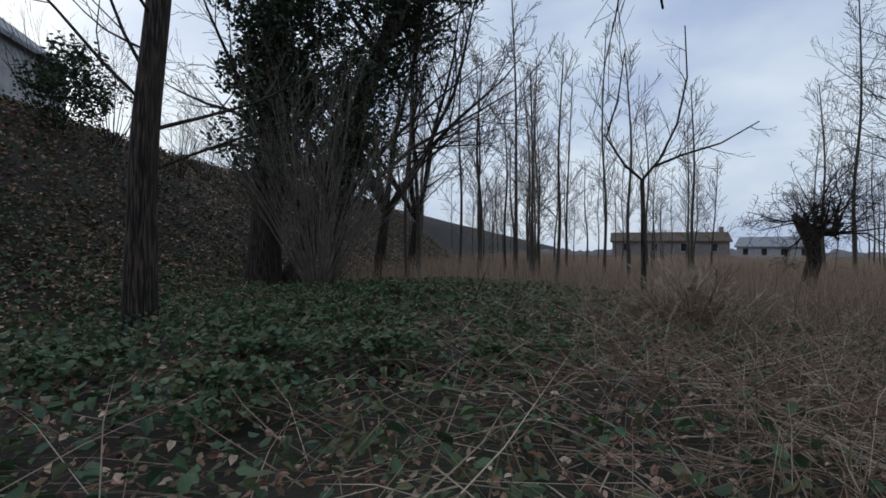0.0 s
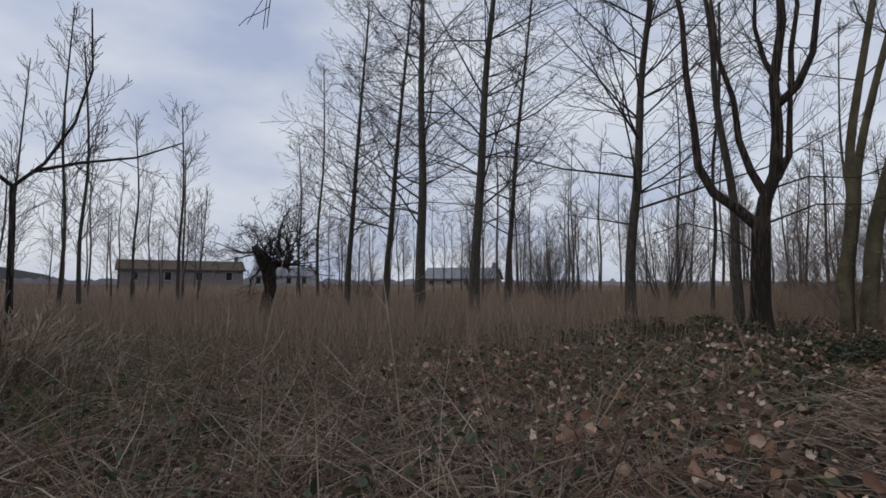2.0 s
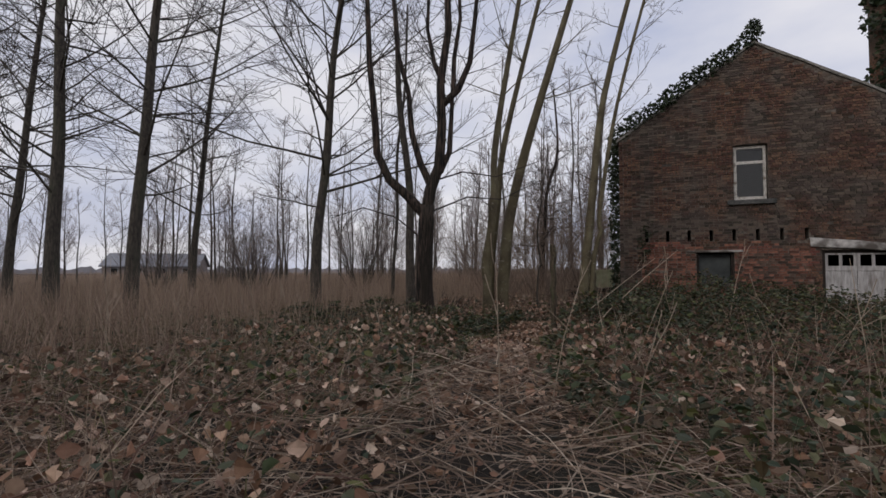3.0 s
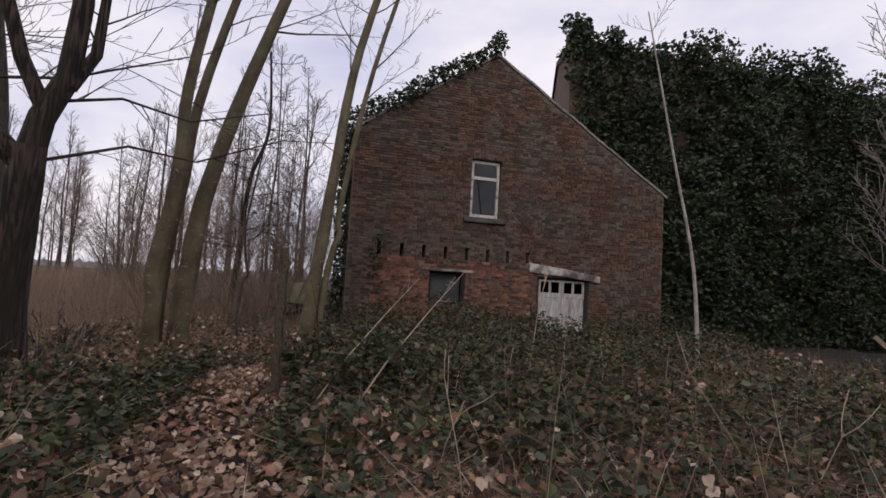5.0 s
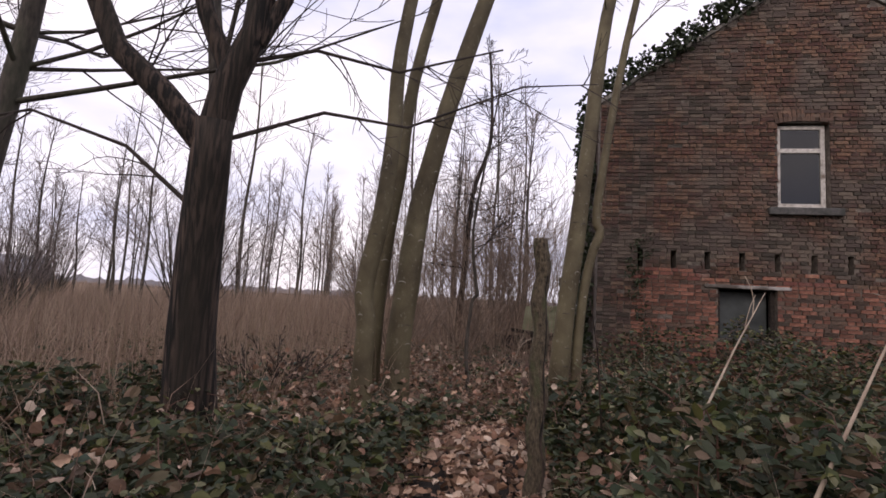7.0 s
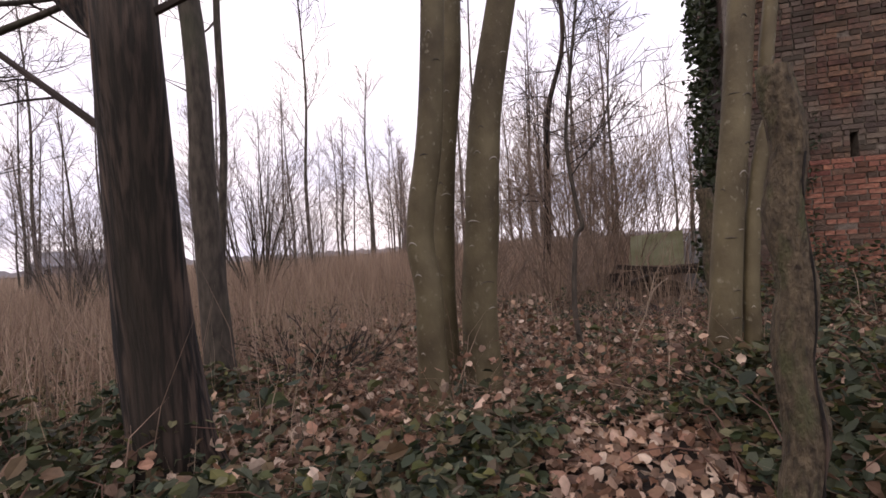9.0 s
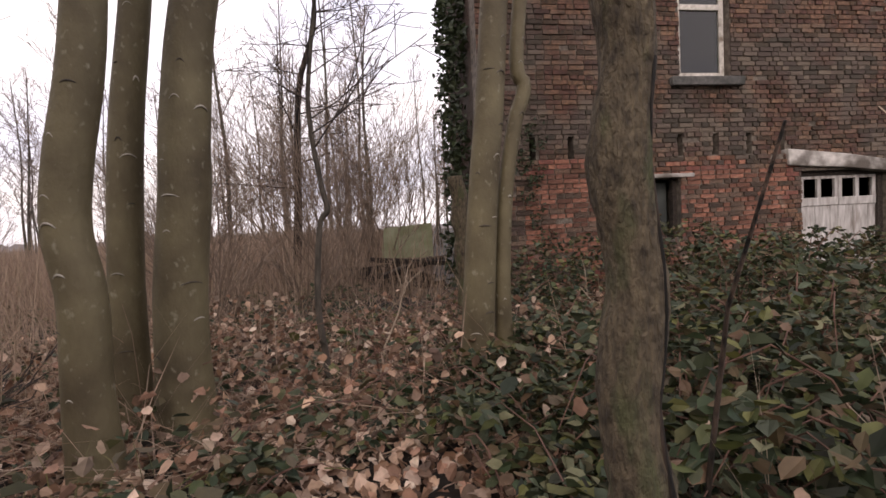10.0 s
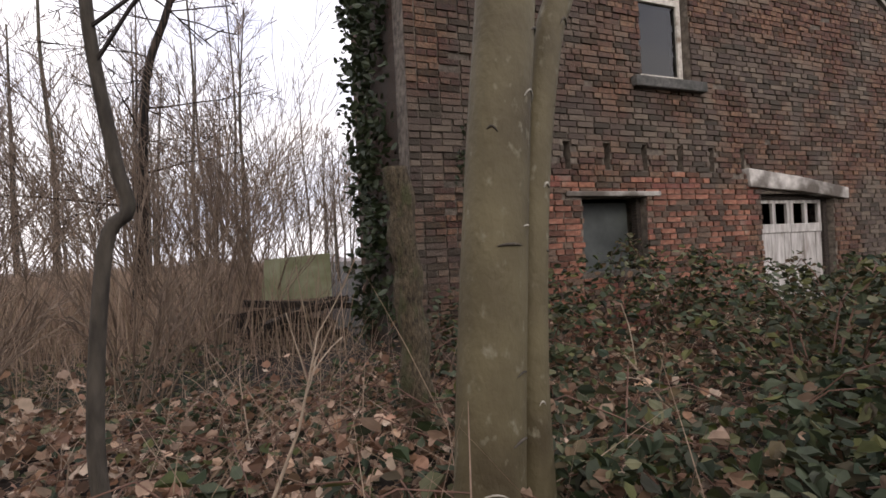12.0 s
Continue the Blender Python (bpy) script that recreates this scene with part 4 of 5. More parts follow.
def spreading_tree(name, label, x, y, h, r, n, seed, group="", tilt=(0, 0)):
    """A short trunk that breaks into spreading limbs with dense fine branching."""
    rnd = random.Random(seed)
    e = thing(name, label, "tree", (x, y, gz(x, y)), group)
    t, tw = Shape(), Shape()
    top = Vector((tilt[0], tilt[1], h * 0.22))
    t.tube([(0, 0, -0.3), (0, 0, 0), top * 0.5, top], [r * 1.5, r * 1.2, r, r * 0.9], 10, flute=0.08)
    part("trunk", t, M["bark_dark"], e, smooth=True)
    for k in range(n):
        a = 2 * math.pi * (k + rnd.random() * 0.6) / n
        s = rnd.uniform(0.25, 0.75)
        l = Shape()
        branch(l, tw, top, Vector((math.cos(a) * s, math.sin(a) * s, 1)).normalized(), h * rnd.uniform(0.6, 0.9), r * 0.6, 3, rnd, 0.75, 0.02, 0.1, 7, 0.2, 0.007)
        part("limb", l, M["bark_dark"], e, smooth=True)
    tagged(part("twigs", tw, M["twig"], e), kind="stuff")
    return e


EDGE = "dark many-limbed bare tree at the wood's edge"
for i, (x, y, h, r, n) in enumerate(((-12.6, -25.4, 10, 0.16, 5), (-14.4, -24.6, 11, 0.18, 6), (-16.0, -24.0, 10, 0.16, 5))):
    spreading_tree("edge_tree", EDGE, x, y, h, r, n, 110 + i, "edge trees", (0.2, 0.4))


def overhanging_tree():
    """A tree behind the walk's start whose bough hangs over the clearing."""
    rnd = random.Random(205)
    x, y = 5.2, -20.6
    e = thing("overhanging_tree", "dark tree with a bare bough hanging over the clearing", "tree", (x, y, gz(x, y)))
    t, l, tw = Shape(), Shape(), Shape()
    t.tube([(0, 0, -0.3), (0, 0, 0), (-0.1, 0, 2.5), (-0.1, 0.1, 5.0), (0.1, 0.2, 8.5)], [0.3, 0.24, 0.19, 0.16, 0.05], 10, flute=0.08)
    for line in ([(-0.1, 0.1, 4.4), (-2.2, 0.8, 5.2), (-4.6, 1.6, 5.3), (-6.6, 2.4, 4.9), (-8.0, 3.0, 4.2), (-8.7, 3.3, 3.5)], [(-4.6, 1.6, 5.3), (-6.2, 3.6, 5.2), (-7.2, 5.0, 4.5), (-7.6, 5.6, 3.8)], [(-2.2, 0.8, 5.2), (-3.2, 3.6, 5.6), (-3.8, 6.0, 5.4), (-4.2, 7.6, 4.8)]):
        pts = [Vector(p) for p in line]
        n = len(pts)
        part("bough", Shape().tube(pts, [0.034 * (1 - 0.8 * k / n) for k in range(n)], 7), M["bark_dark"], e, smooth=True)
        for c in range(16):
            k = rnd.randrange(0, n - 1)
            branch(l, tw, pts[k].lerp(pts[k + 1], rnd.random()), side_way((pts[k + 1] - pts[k]).normalized(), 0.7, rnd), rnd.uniform(0.7, 1.7), 0.013, 1, rnd, 0.6, -0.06, 0.13, 5, 0.2, 0.0035)
    part("trunk", t, M["bark_dark"], e, smooth=True)
    tagged(part("twigs", tw, M["twig"], e), kind="stuff")


overhanging_tree()

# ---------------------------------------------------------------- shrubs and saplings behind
# field shrubs carry the haze-paled twigs
coppice("bare_shrub", "wide bare grey shrub in the field", -10.0, 3.4, 26, 4.4, 0.8, 131, M["bark_grey"], 0.03, 6, twig=M["twig_hazed"])
coppice("bare_shrub", "bare shrub at the field's edge", -16.5, 4.0, 22, 4.0, 0.6, 132, M["bark_grey"], 0.03, 6, twig=M["twig_hazed"])
coppice("willow_pollard", "round dark bush with upright willow shoots", -24.5, 12.1, 60, 4.5, 0.5, 133, M["bark_grey"], 0.025, 4, twig=M["twig_hazed"])
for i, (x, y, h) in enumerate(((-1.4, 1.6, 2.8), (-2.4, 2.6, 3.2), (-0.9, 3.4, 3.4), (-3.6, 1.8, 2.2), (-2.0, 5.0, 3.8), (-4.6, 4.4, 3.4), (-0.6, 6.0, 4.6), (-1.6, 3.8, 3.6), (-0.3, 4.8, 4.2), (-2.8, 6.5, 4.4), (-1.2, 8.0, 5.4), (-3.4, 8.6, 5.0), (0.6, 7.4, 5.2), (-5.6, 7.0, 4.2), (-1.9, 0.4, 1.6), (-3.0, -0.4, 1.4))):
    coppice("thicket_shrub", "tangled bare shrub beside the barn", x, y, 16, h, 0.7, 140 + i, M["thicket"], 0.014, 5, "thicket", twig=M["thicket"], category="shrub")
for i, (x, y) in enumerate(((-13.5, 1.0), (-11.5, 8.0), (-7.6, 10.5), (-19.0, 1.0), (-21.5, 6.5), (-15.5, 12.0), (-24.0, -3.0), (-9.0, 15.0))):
    coppice("field_shrub", "bare grey-brown shrub standing in the dry stems", x, y, 20, 3.2 + 0.8 * math.sin(3 * i), 0.6, 400 + i, M["bark_grey"], 0.024, 6, "field shrubs", twig=M["twig_hazed"])
young_stem("gaunt_tree", "gaunt dark tree with level dead branches", -2.7, 4.8, 0.6, 0.0, 8.5, [(0.2, 0.1, 0), (0.5, 0.1, 0), (0.7, 0.4, 0)], 0.10, 0.03, 151, mat="bark_dark", boughs=26, start=0.2, bough_len=2.4, level=2, angle=1.4, lift=0.0, kids=5, least=0.007)


def far_trees():
    protos = []
    for k in range(5):
        rnd = random.Random(170 + k)
        h = (9, 11, 13, 8, 10)[k]
        p, r = lean(0, 0, rnd.uniform(-0.5, 0.5), rnd.uniform(-0.5, 0.5), h, [(0.3, 0.1, 0), (0.6, -0.1, 0.1)], 0.085, 0.02)
        protos.append(stem_tree("thin_birch", "thin bare young tree of the far wood", (0, 0, 0), p, r, M["bark_grey"], 180 + k, boughs=22, bough_len=2.6, level=1, angle=0.7, lift=0.05, start=0.2, twig=M["twig_hazed"], group="far wood", least=0.010, kids=8, sides=6))
    rnd = random.Random(4)
    spots = []
    for _ in range(96):
        a = rnd.uniform(-12, 118)
        d = rnd.uniform(26, 62)
        spots.append((-math.sin(radians(a)) * d + 0.5, math.cos(radians(a)) * d - 12))
    spots += [(rnd.uniform(-24, -13), rnd.uniform(-24, -15)) for _ in range(12)]
    spots += [(rnd.uniform(-34, -17), rnd.uniform(-23, -9)) for _ in range(7)]
    spots += [(-math.sin(a) * d - 1, math.cos(a) * d - 6) for a, d in ((radians(rnd.uniform(2, 75)), rnd.uniform(30, 50)) for _ in range(64))]
    spots += [(rnd.uniform(-8, 0), rnd.uniform(12, 26)) for _ in range(14)]
    spots += [(rnd.uniform(13, 26), rnd.uniform(-8, 0)) for _ in range(10)]
    for i, (x, y) in enumerate(spots):
        if x > -1 and y > -1 and x < 27 and y < 16:
            continue
        m = pose(x, y, gz(x, y) - 0.1, 0, 0, rnd.uniform(0, 360))
        s = rnd.uniform(0.6, 1.15)
        if i < 5:
            protos[i].matrix_world = m
        else:
            c = copy_thing(protos[i % 5], m)
            c.scale = (s, s, s)


far_trees()

# ---------------------------------------------------------------- far houses and skyline
def far_house(name, label, x, y, z, w, d, h, rh, yaw, wall, roof, windows, chimney=True):
    e = thing(name, label, "house", (x, y, z))
    e.rotation_euler = (0, 0, radians(yaw))
    part("wall", Shape().box(-w / 2, w / 2, -d / 2, d / 2, -1, h), wall, e)
    part("gable", Shape().prism([(-d / 2, h), (d / 2, h), (0, h + rh)], 0, -w / 2, w / 2), wall, e)
    for s in (-1, 1):
        part("roof", Shape().prism([(s * (d / 2 + 0.4), h - 0.25), (0, h + rh + 0.1), (0, h + rh + 0.35), (s * (d / 2 + 0.4), h)], 0, -w / 2 - 0.4, w / 2 + 0.4), roof, e)
    for k in range(windows):
        wx = -w / 2 + w * (k + 0.5) / windows
        for s in (-1, 1):
            # plain dark slab painted as the shaded room behind the window
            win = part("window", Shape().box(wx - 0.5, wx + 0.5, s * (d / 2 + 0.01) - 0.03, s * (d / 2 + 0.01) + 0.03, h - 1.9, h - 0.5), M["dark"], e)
            part("frame", Shape().box(wx - 0.6, wx + 0.6, s * (d / 2 + 0.005) - 0.02, s * (d / 2 + 0.005) + 0.02, h - 2.0, h - 0.4), M["house_white"], win)
    if chimney:
        part("chimney", Shape().box(w / 2 - 1.1, w / 2 - 0.4, -0.4, 0.4, h + rh - 0.6, h + rh + 1.3), M["house_brick"], e)
    return e


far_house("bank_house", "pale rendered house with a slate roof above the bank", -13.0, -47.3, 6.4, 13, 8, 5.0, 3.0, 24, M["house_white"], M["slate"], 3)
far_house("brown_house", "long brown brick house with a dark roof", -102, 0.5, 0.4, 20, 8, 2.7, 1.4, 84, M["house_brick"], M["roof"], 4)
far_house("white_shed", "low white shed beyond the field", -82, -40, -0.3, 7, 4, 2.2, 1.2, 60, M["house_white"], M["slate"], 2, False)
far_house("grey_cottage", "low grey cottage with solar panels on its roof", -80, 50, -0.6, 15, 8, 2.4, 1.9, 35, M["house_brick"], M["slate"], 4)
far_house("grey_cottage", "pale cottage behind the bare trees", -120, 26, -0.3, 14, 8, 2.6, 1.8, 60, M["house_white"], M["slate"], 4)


def far_wood_line():
    """Uneven line of distant wood that closes the view, its haze painted as pale grey."""
    v, f = [], []
    rnd = random.Random(9)
    n = 900
    for k in range(n + 1):
        a = 2 * math.pi * k / n
        d = 170
        h = 1.3 + rnd.uniform(-0.5, 0.5) + 1.2 * rnd.random() ** 6
        v += [(math.cos(a) * d, math.sin(a) * d, -2), (math.cos(a) * d, math.sin(a) * d, h)]
    f = [(2 * k, 2 * k + 2, 2 * k + 3, 2 * k + 1) for k in range(n)]
    s = Shape(); s.v, s.f = v, f
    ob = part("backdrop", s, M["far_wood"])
    tagged(ob, "distant bare wood along the horizon, haze painted into its colour", "backdrop", kind="structure")


far_wood_line()

# ---------------------------------------------------------------- small things by the barn
brd = thing("green_board", "algae-green board leaning beside the barn", "board", (-0.35, 2.9, 0.62))
part("sheet", Shape().prism([(-0.5, 0.0), (0.48, -0.04), (0.5, 0.62), (-0.42, 0.56)], 1, -0.015, 0.015), M["panel"], brd)
brd.rotation_euler = (-0.12, 0, 0.1)
pile = thing("timber_pile", "black rotten timber heap under the board", "wood pile", (-0.55, 2.4, 0))
for k in range(12):
    s = Shape().box(-0.7, 0.7, -0.05, 0.05, -0.04, 0.04)
    o = part("plank", s, M["rotten"], pile)
    o.location = (random.uniform(-0.2, 0.2), random.uniform(-0.3, 0.4), 0.05 + 0.06 * k * 0.8)
    o.rotation_euler = (random.uniform(-0.2, 0.2), random.uniform(-0.25, 0.25), random.uniform(-0.9, 0.9))

# ---------------------------------------------------------------- ground cover
EYES = np.array([p[1:3] for p in PATH])


def keep_clear(x, y, r):
    d = np.full(len(x), 1e9)
    for (ax, ay), (bx, by) in zip(EYES, EYES[1:]):
        ab = np.array([bx - ax, by - ay])
        t = np.clip(((x - ax) * ab[0] + (y - ay) * ab[1]) / max(ab @ ab, 1e-9), 0, 1)
        d = np.minimum(d, np.hypot(x - ax - t * ab[0], y - ay - t * ab[1]))
    return d > r


def scatter(n, x0, x1, y0, y1, density=None, clear=0.0):
    x, y = rng.uniform(x0, x1, n), rng.uniform(y0, y1, n)
    ok = np.ones(n, bool)
    if density is not None:
        ok &= rng.random(n) < density(x, y)
    if clear:
        ok &= keep_clear(x, y, clear)
    ok &= ~((x > XL - 0.05) & (y > -0.05))
    return x[ok], y[ok]


def patchy(x, y, s=1.0, ph=0.0):
    return 0.5 + 0.5 * np.sin(s * 1.3 * x + ph + np.sin(s * 0.9 * y)) * np.cos(s * 1.1 * y - 0.5 * x * s + 2 * ph)


def lay(name, label, category, x, y, size, mat, lift, tilt, shape="oval", fold=0.25):
    p = on_ground(x, y)
    p[:, 2] += lift if np.ndim(lift) else lift
    stuff(name, leaves(name, p, size, mat, tilt, fold, shape), label, category)


# fallen leaves under the young trees and over the approach
def near_trees(x, y):
    return np.exp(-((x + 2.2) ** 2) / 16 - ((y + 4.5) ** 2) / 18)


x, y = scatter(100000, -9, 6, -12.0, 0.3, lambda x, y: 0.22 + 0.2 * patchy(x, y, 0.8, 1.0) + 0.55 * near_trees(x, y))
lay("fallen_leaves", "carpet of tan and brown fallen sycamore leaves", "leaf litter", x, y, 0.071, M["leaf_litter"], 0.015 + 0.07 * rng.random(len(x)), 0.6, "lobed")
x, y = scatter(62000, -14, 9, -29, -11.5, lambda x, y: 0.3 + 0.6 * patchy(x, y, 0.7, 0.3))
lay("fallen_leaves", "scattered brown fallen leaves in the undergrowth", "leaf litter", x, y, 0.054, M["leaf_litter"], 0.02 + 0.08 * rng.random(len(x)), 0.5)
x, y = scatter(70000, -50, 4, -40, -25)
lay("fallen_leaves", "brown leaves on the bank", "leaf litter", x, y, 0.10, M["leaf_litter"], 0.03, 0.4)
x, y = scatter(36000, -4, 9.5, -14, -0.2, lambda x, y: 0.2 + 0.8 * patchy(x, y, 1.1, 0.2), 0.65)
lay("hanging_dead_leaves", "shrivelled brown leaves caught in the brambles", "leaf litter", x, y, 0.06, M["leaf_litter"], 0.05 + 0.4 * rng.random(len(x)) ** 2, 0.9, "lobed")

# low green ground ivy in the clearing
x, y = scatter(95000, -17, 4, -30, -15, lambda x, y: np.exp(-((x + 5) ** 2) / 90 - ((y + 22.5) ** 2) / 24) * (0.35 + 0.65 * patchy(x, y, 0.9, 2.0)))
lay("ground_ivy", "low green ground ivy and nettles", "undergrowth", x, y, 0.085, M["leaf_ground"], 0.03 + 0.2 * rng.random(len(x)), 0.5)
x, y = scatter(36000, -48, 2, -40, -26, lambda x, y: 0.25 + 0.6 * patchy(x, y, 0.6, 1.0))
lay("ground_ivy", "ivy over the shaded bank", "undergrowth", x, y, 0.12, M["leaf_ivy"], 0.05 + 0.2 * rng.random(len(x)), 0.6)

# brambles in front of the barn
def bramble_height(x, y):
    tall = 0.14 + (0.55 * patchy(x, y, 0.9, 0.7) + 0.1) * sstep(-0.9, 1.2, x + 0.12 * y + 0.6)
    return tall + 0.45 * np.exp(-((x - 2.7) ** 2) / 1.6 - ((y + 0.9) ** 2) / 1.2) + 0.3 * np.exp(-((x - 7.2) ** 2) / 3 - ((y + 1.5) ** 2) / 3)


x, y = scatter(62000, -1.6, 9.5, -12.0, -0.15, lambda x, y: 0.2 + 0.8 * patchy(x, y, 1.1, 0.7), 0.5)
lay("bramble_leaves", "dark green bramble leaves in a knee-high thicket", "brambles", x, y, 0.068, M["leaf_bramble"], bramble_height(x, y) * (0.2 + 0.9 * rng.random(len(x))), 0.55)
x, y = scatter(34000, -9.5, -1.0, -12.5, 1.5, lambda x, y: (0.12 + 0.6 * patchy(x, y, 0.8, 2.6)) * (1 - 0.6 * near_trees(x, y)), 0.6)
lay("bramble_leaves", "low bramble leaves between the trunks", "brambles", x, y, 0.065, M["leaf_bramble"], 0.04 + 0.34 * rng.random(len(x)) ** 2, 0.5)
x, y = scatter(22000, -4, 9.5, -16, -10.5, lambda x, y: 0.15 + 0.85 * patchy(x, y, 0.9, 1.7) * sstep(-3, 2, x), 0.5)
lay("bramble_leaves", "bramble leaves among dead stalks", "brambles", x, y, 0.065, M["leaf_bramble"], 0.04 + 0.4 * rng.random(len(x)) ** 1.5, 0.5)
x, y = scatter(16000, -0.9, 2.2, -8.2, -2.6, lambda x, y: 0.25 + 0.75 * patchy(x, y, 1.3, 0.9), 0.5)
lay("bramble_leaves", "dark green bramble thicket beside the path", "brambles", x, y, 0.075, M["leaf_bramble"], 0.06 + 0.42 * rng.random(len(x)) * sstep(-1.0, 0.4, x), 0.5)
x, y = scatter(12000, -5.5, -1.5, -9.0, -5.2, lambda x, y: 0.2 + 0.8 * patchy(x, y, 1.2, 2.2), 0.5)
lay("bramble_leaves", "green bramble leaves round the dark tree's foot", "brambles", x, y, 0.075, M["leaf_bramble"], 0.05 + 0.3 * rng.random(len(x)), 0.5)
x, y = scatter(2500, -4, 3, -8.5, -2, lambda x, y: 0.7 * patchy(x, y, 1.4, 0.1), 0.5)
lay("broad_leaves", "broad pale green bramble leaves near the path", "brambles", x, y, 0.11, M["leaf_bramble"], 0.15 + 0.25 * rng.random(len(x)), 0.35)


def bramble_bush(x, y, h, w, n, size, seed, label, mat="leaf_bramble"):
    """Arching canes from one root, set with threes of broad leaves and a few withered ones."""
    rnd = random.Random(seed)
    e = thing("bramble_bush", label, "bramble", (x, y, gz(x, y)), "bramble bushes")
    stems, spots = Shape(), []
    for c in range(n):
        t, ln = rnd.uniform(0, 6.28), w * rnd.uniform(0.5, 1.1)
        top, foot = h * rnd.uniform(0.55, 1.1), rnd.uniform(0, 0.15)
        line = []
        for f in (0, 0.18, 0.38, 0.6, 0.8, 1.0):
            q = foot + ln * f
            line.append(Vector((math.cos(t) * q + rnd.gauss(0, 0.02), math.sin(t) * q + rnd.gauss(0, 0.02), top * (1 - (1.55 * f - 0.95) ** 2 / 0.9025) if f else -0.04)))
        stems.tube(line, [0.0055, 0.005, 0.0045, 0.004, 0.003, 0.002], 5, False)
        for k in range(int(15 + 14 * rnd.random())):
            f = rnd.uniform(0.12, 1.0) * 5
            j = min(int(f), 4)
            p = line[j].lerp(line[j + 1], f - j)
            hub = p + Vector((rnd.gauss(0, 0.05), rnd.gauss(0, 0.05), rnd.uniform(-0.02, 0.07)))
            turn = rnd.uniform(0, 6.28)
            for u in (-1.15, 0, 1.15):
                spots.append(hub + Vector((math.cos(turn + u), math.sin(turn + u), rnd.gauss(0, 0.25))) * size * 0.55)
    spots = np.array([tuple(p) for p in spots])
    floor = ground_z(spots[:, 0] + x, spots[:, 1] + y) - gz(x, y) + 0.02
    spots = spots[keep_clear(spots[:, 0] + x, spots[:, 1] + y, 0.38) & (spots[:, 2] > floor)]
    tagged(part("canes", stems, M["cane_red"], e, "red-brown arching canes"), kind="stuff")
    ob = new("foliage", leaves("foliage", spots, size, M[mat], 0.5, 0.16))
    ob.parent = e
    tagged(ob, kind="stuff")
    return e


BUSH = "dark green bramble bush with broad leaves"
for k, (x, y, h, w, n, size) in enumerate((
        (0.35, -6.1, 0.75, 0.9, 15, 0.105), (0.75, -5.1, 0.85, 0.9, 15, 0.10), (0.3, -4.4, 0.7, 0.8, 13, 0.10), (1.5, -6.0, 0.8, 1.0, 15, 0.095), (1.3, -4.0, 0.8, 1.0, 15, 0.09),
        (2.4, -4.8, 0.8, 1.1, 16, 0.085), (2.2, -7.2, 0.7, 1.0, 14, 0.09), (3.4, -6.2, 0.75, 1.1, 15, 0.085), (1.3, -8.2, 0.5, 0.9, 10, 0.08), (2.6, -9.4, 0.5, 1.0, 10, 0.075),
        (1.9, -2.6, 0.85, 1.0, 14, 0.085), (3.0, -2.2, 0.9, 1.1, 15, 0.085), (4.4, -3.4, 0.8, 1.2, 15, 0.085), (2.85, -0.75, 1.15, 0.7, 15, 0.08), (4.2, -1.4, 0.8, 1.0, 12, 0.085),
        (6.6, -2.0, 0.75, 1.1, 12, 0.085), (5.4, -4.8, 0.8, 1.2, 14, 0.085), (4.2, -8.2, 0.7, 1.1, 13, 0.09), (7.4, -1.0, 0.9, 0.8, 12, 0.085), (0.9, -1.2, 0.7, 0.8, 10, 0.085),
        (-2.9, -6.4, 0.5, 0.8, 13, 0.10), (-3.7, -5.7, 0.6, 0.8, 13, 0.095), (-2.2, -7.6, 0.35, 0.7, 10, 0.10), (-2.0, -5.1, 0.28, 0.6, 9, 0.10), (-1.7, -4.5, 0.25, 0.5, 8, 0.10),
        (-0.55, -4.6, 0.3, 0.5, 9, 0.105), (-0.3, -3.7, 0.35, 0.5, 9, 0.10), (0.1, -3.3, 0.4, 0.6, 10, 0.095), (-4.4, -4.4, 0.4, 0.8, 10, 0.09), (-5.0, -6.6, 0.45, 0.9, 11, 0.09))):
    bramble_bush(x, y, h, w, n, size * 0.74, 500 + k, BUSH if h > 0.45 else "low sprawling bramble with broad green leaves")


for k, (x, y) in enumerate(((-0.9, -20.2), (-2.2, -20.9), (0.3, -20.9), (-3.6, -21.6), (-2.6, -19.6), (-4.6, -20.4), (-5.4, -22.0), (-1.4, -22.0), (-3.0, -18.6), (-6.4, -20.8))):
    bramble_bush(x, y, 0.3, 0.7, 11, 0.07, 560 + k, "low green clump of ivy and nettle leaves", "leaf_ground")


def canes(name, label, n, region, length, mat, radius, rise, clear=0.6):
    s = Shape()
    rnd = random.Random(len(name) + n)
    xs, ys = scatter(n, *region, None, clear)
    for a, b in zip(xs, ys):
        ln, t = rnd.uniform(0.6, 1.0) * length, rnd.uniform(0, 6.28)
        h = rise * rnd.uniform(0.5, 1.2)
        pts = [(a + math.cos(t) * ln * f + rnd.gauss(0, 0.03), b + math.sin(t) * ln * f + rnd.gauss(0, 0.03), gz(a, b) - 0.03 + h * 4 * f * (1 - f) + 0.06 * rnd.random()) for f in (0, 0.2, 0.45, 0.7, 0.95)]
        if not keep_clear(np.array([p[0] for p in pts]), np.array([p[1] for p in pts]), 0.4).all():
            continue
        s.tube(pts, [radius, radius * 0.9, radius * 0.8, radius * 0.6, radius * 0.3], 4, False)
    ob = part(name, s, mat)
    tagged(ob, label, "canes", kind="stuff")


canes("bramble_canes", "arching red-brown bramble canes", 900, (-1.5, 9, -11, -0.4), 1.6, M["cane_red"], 0.0045, 0.45)
canes("bramble_canes", "thin bramble canes among the trunks", 160, (-8, -1, -11, 0), 1.3, M["cane_red"], 0.004, 0.25, 0.4)
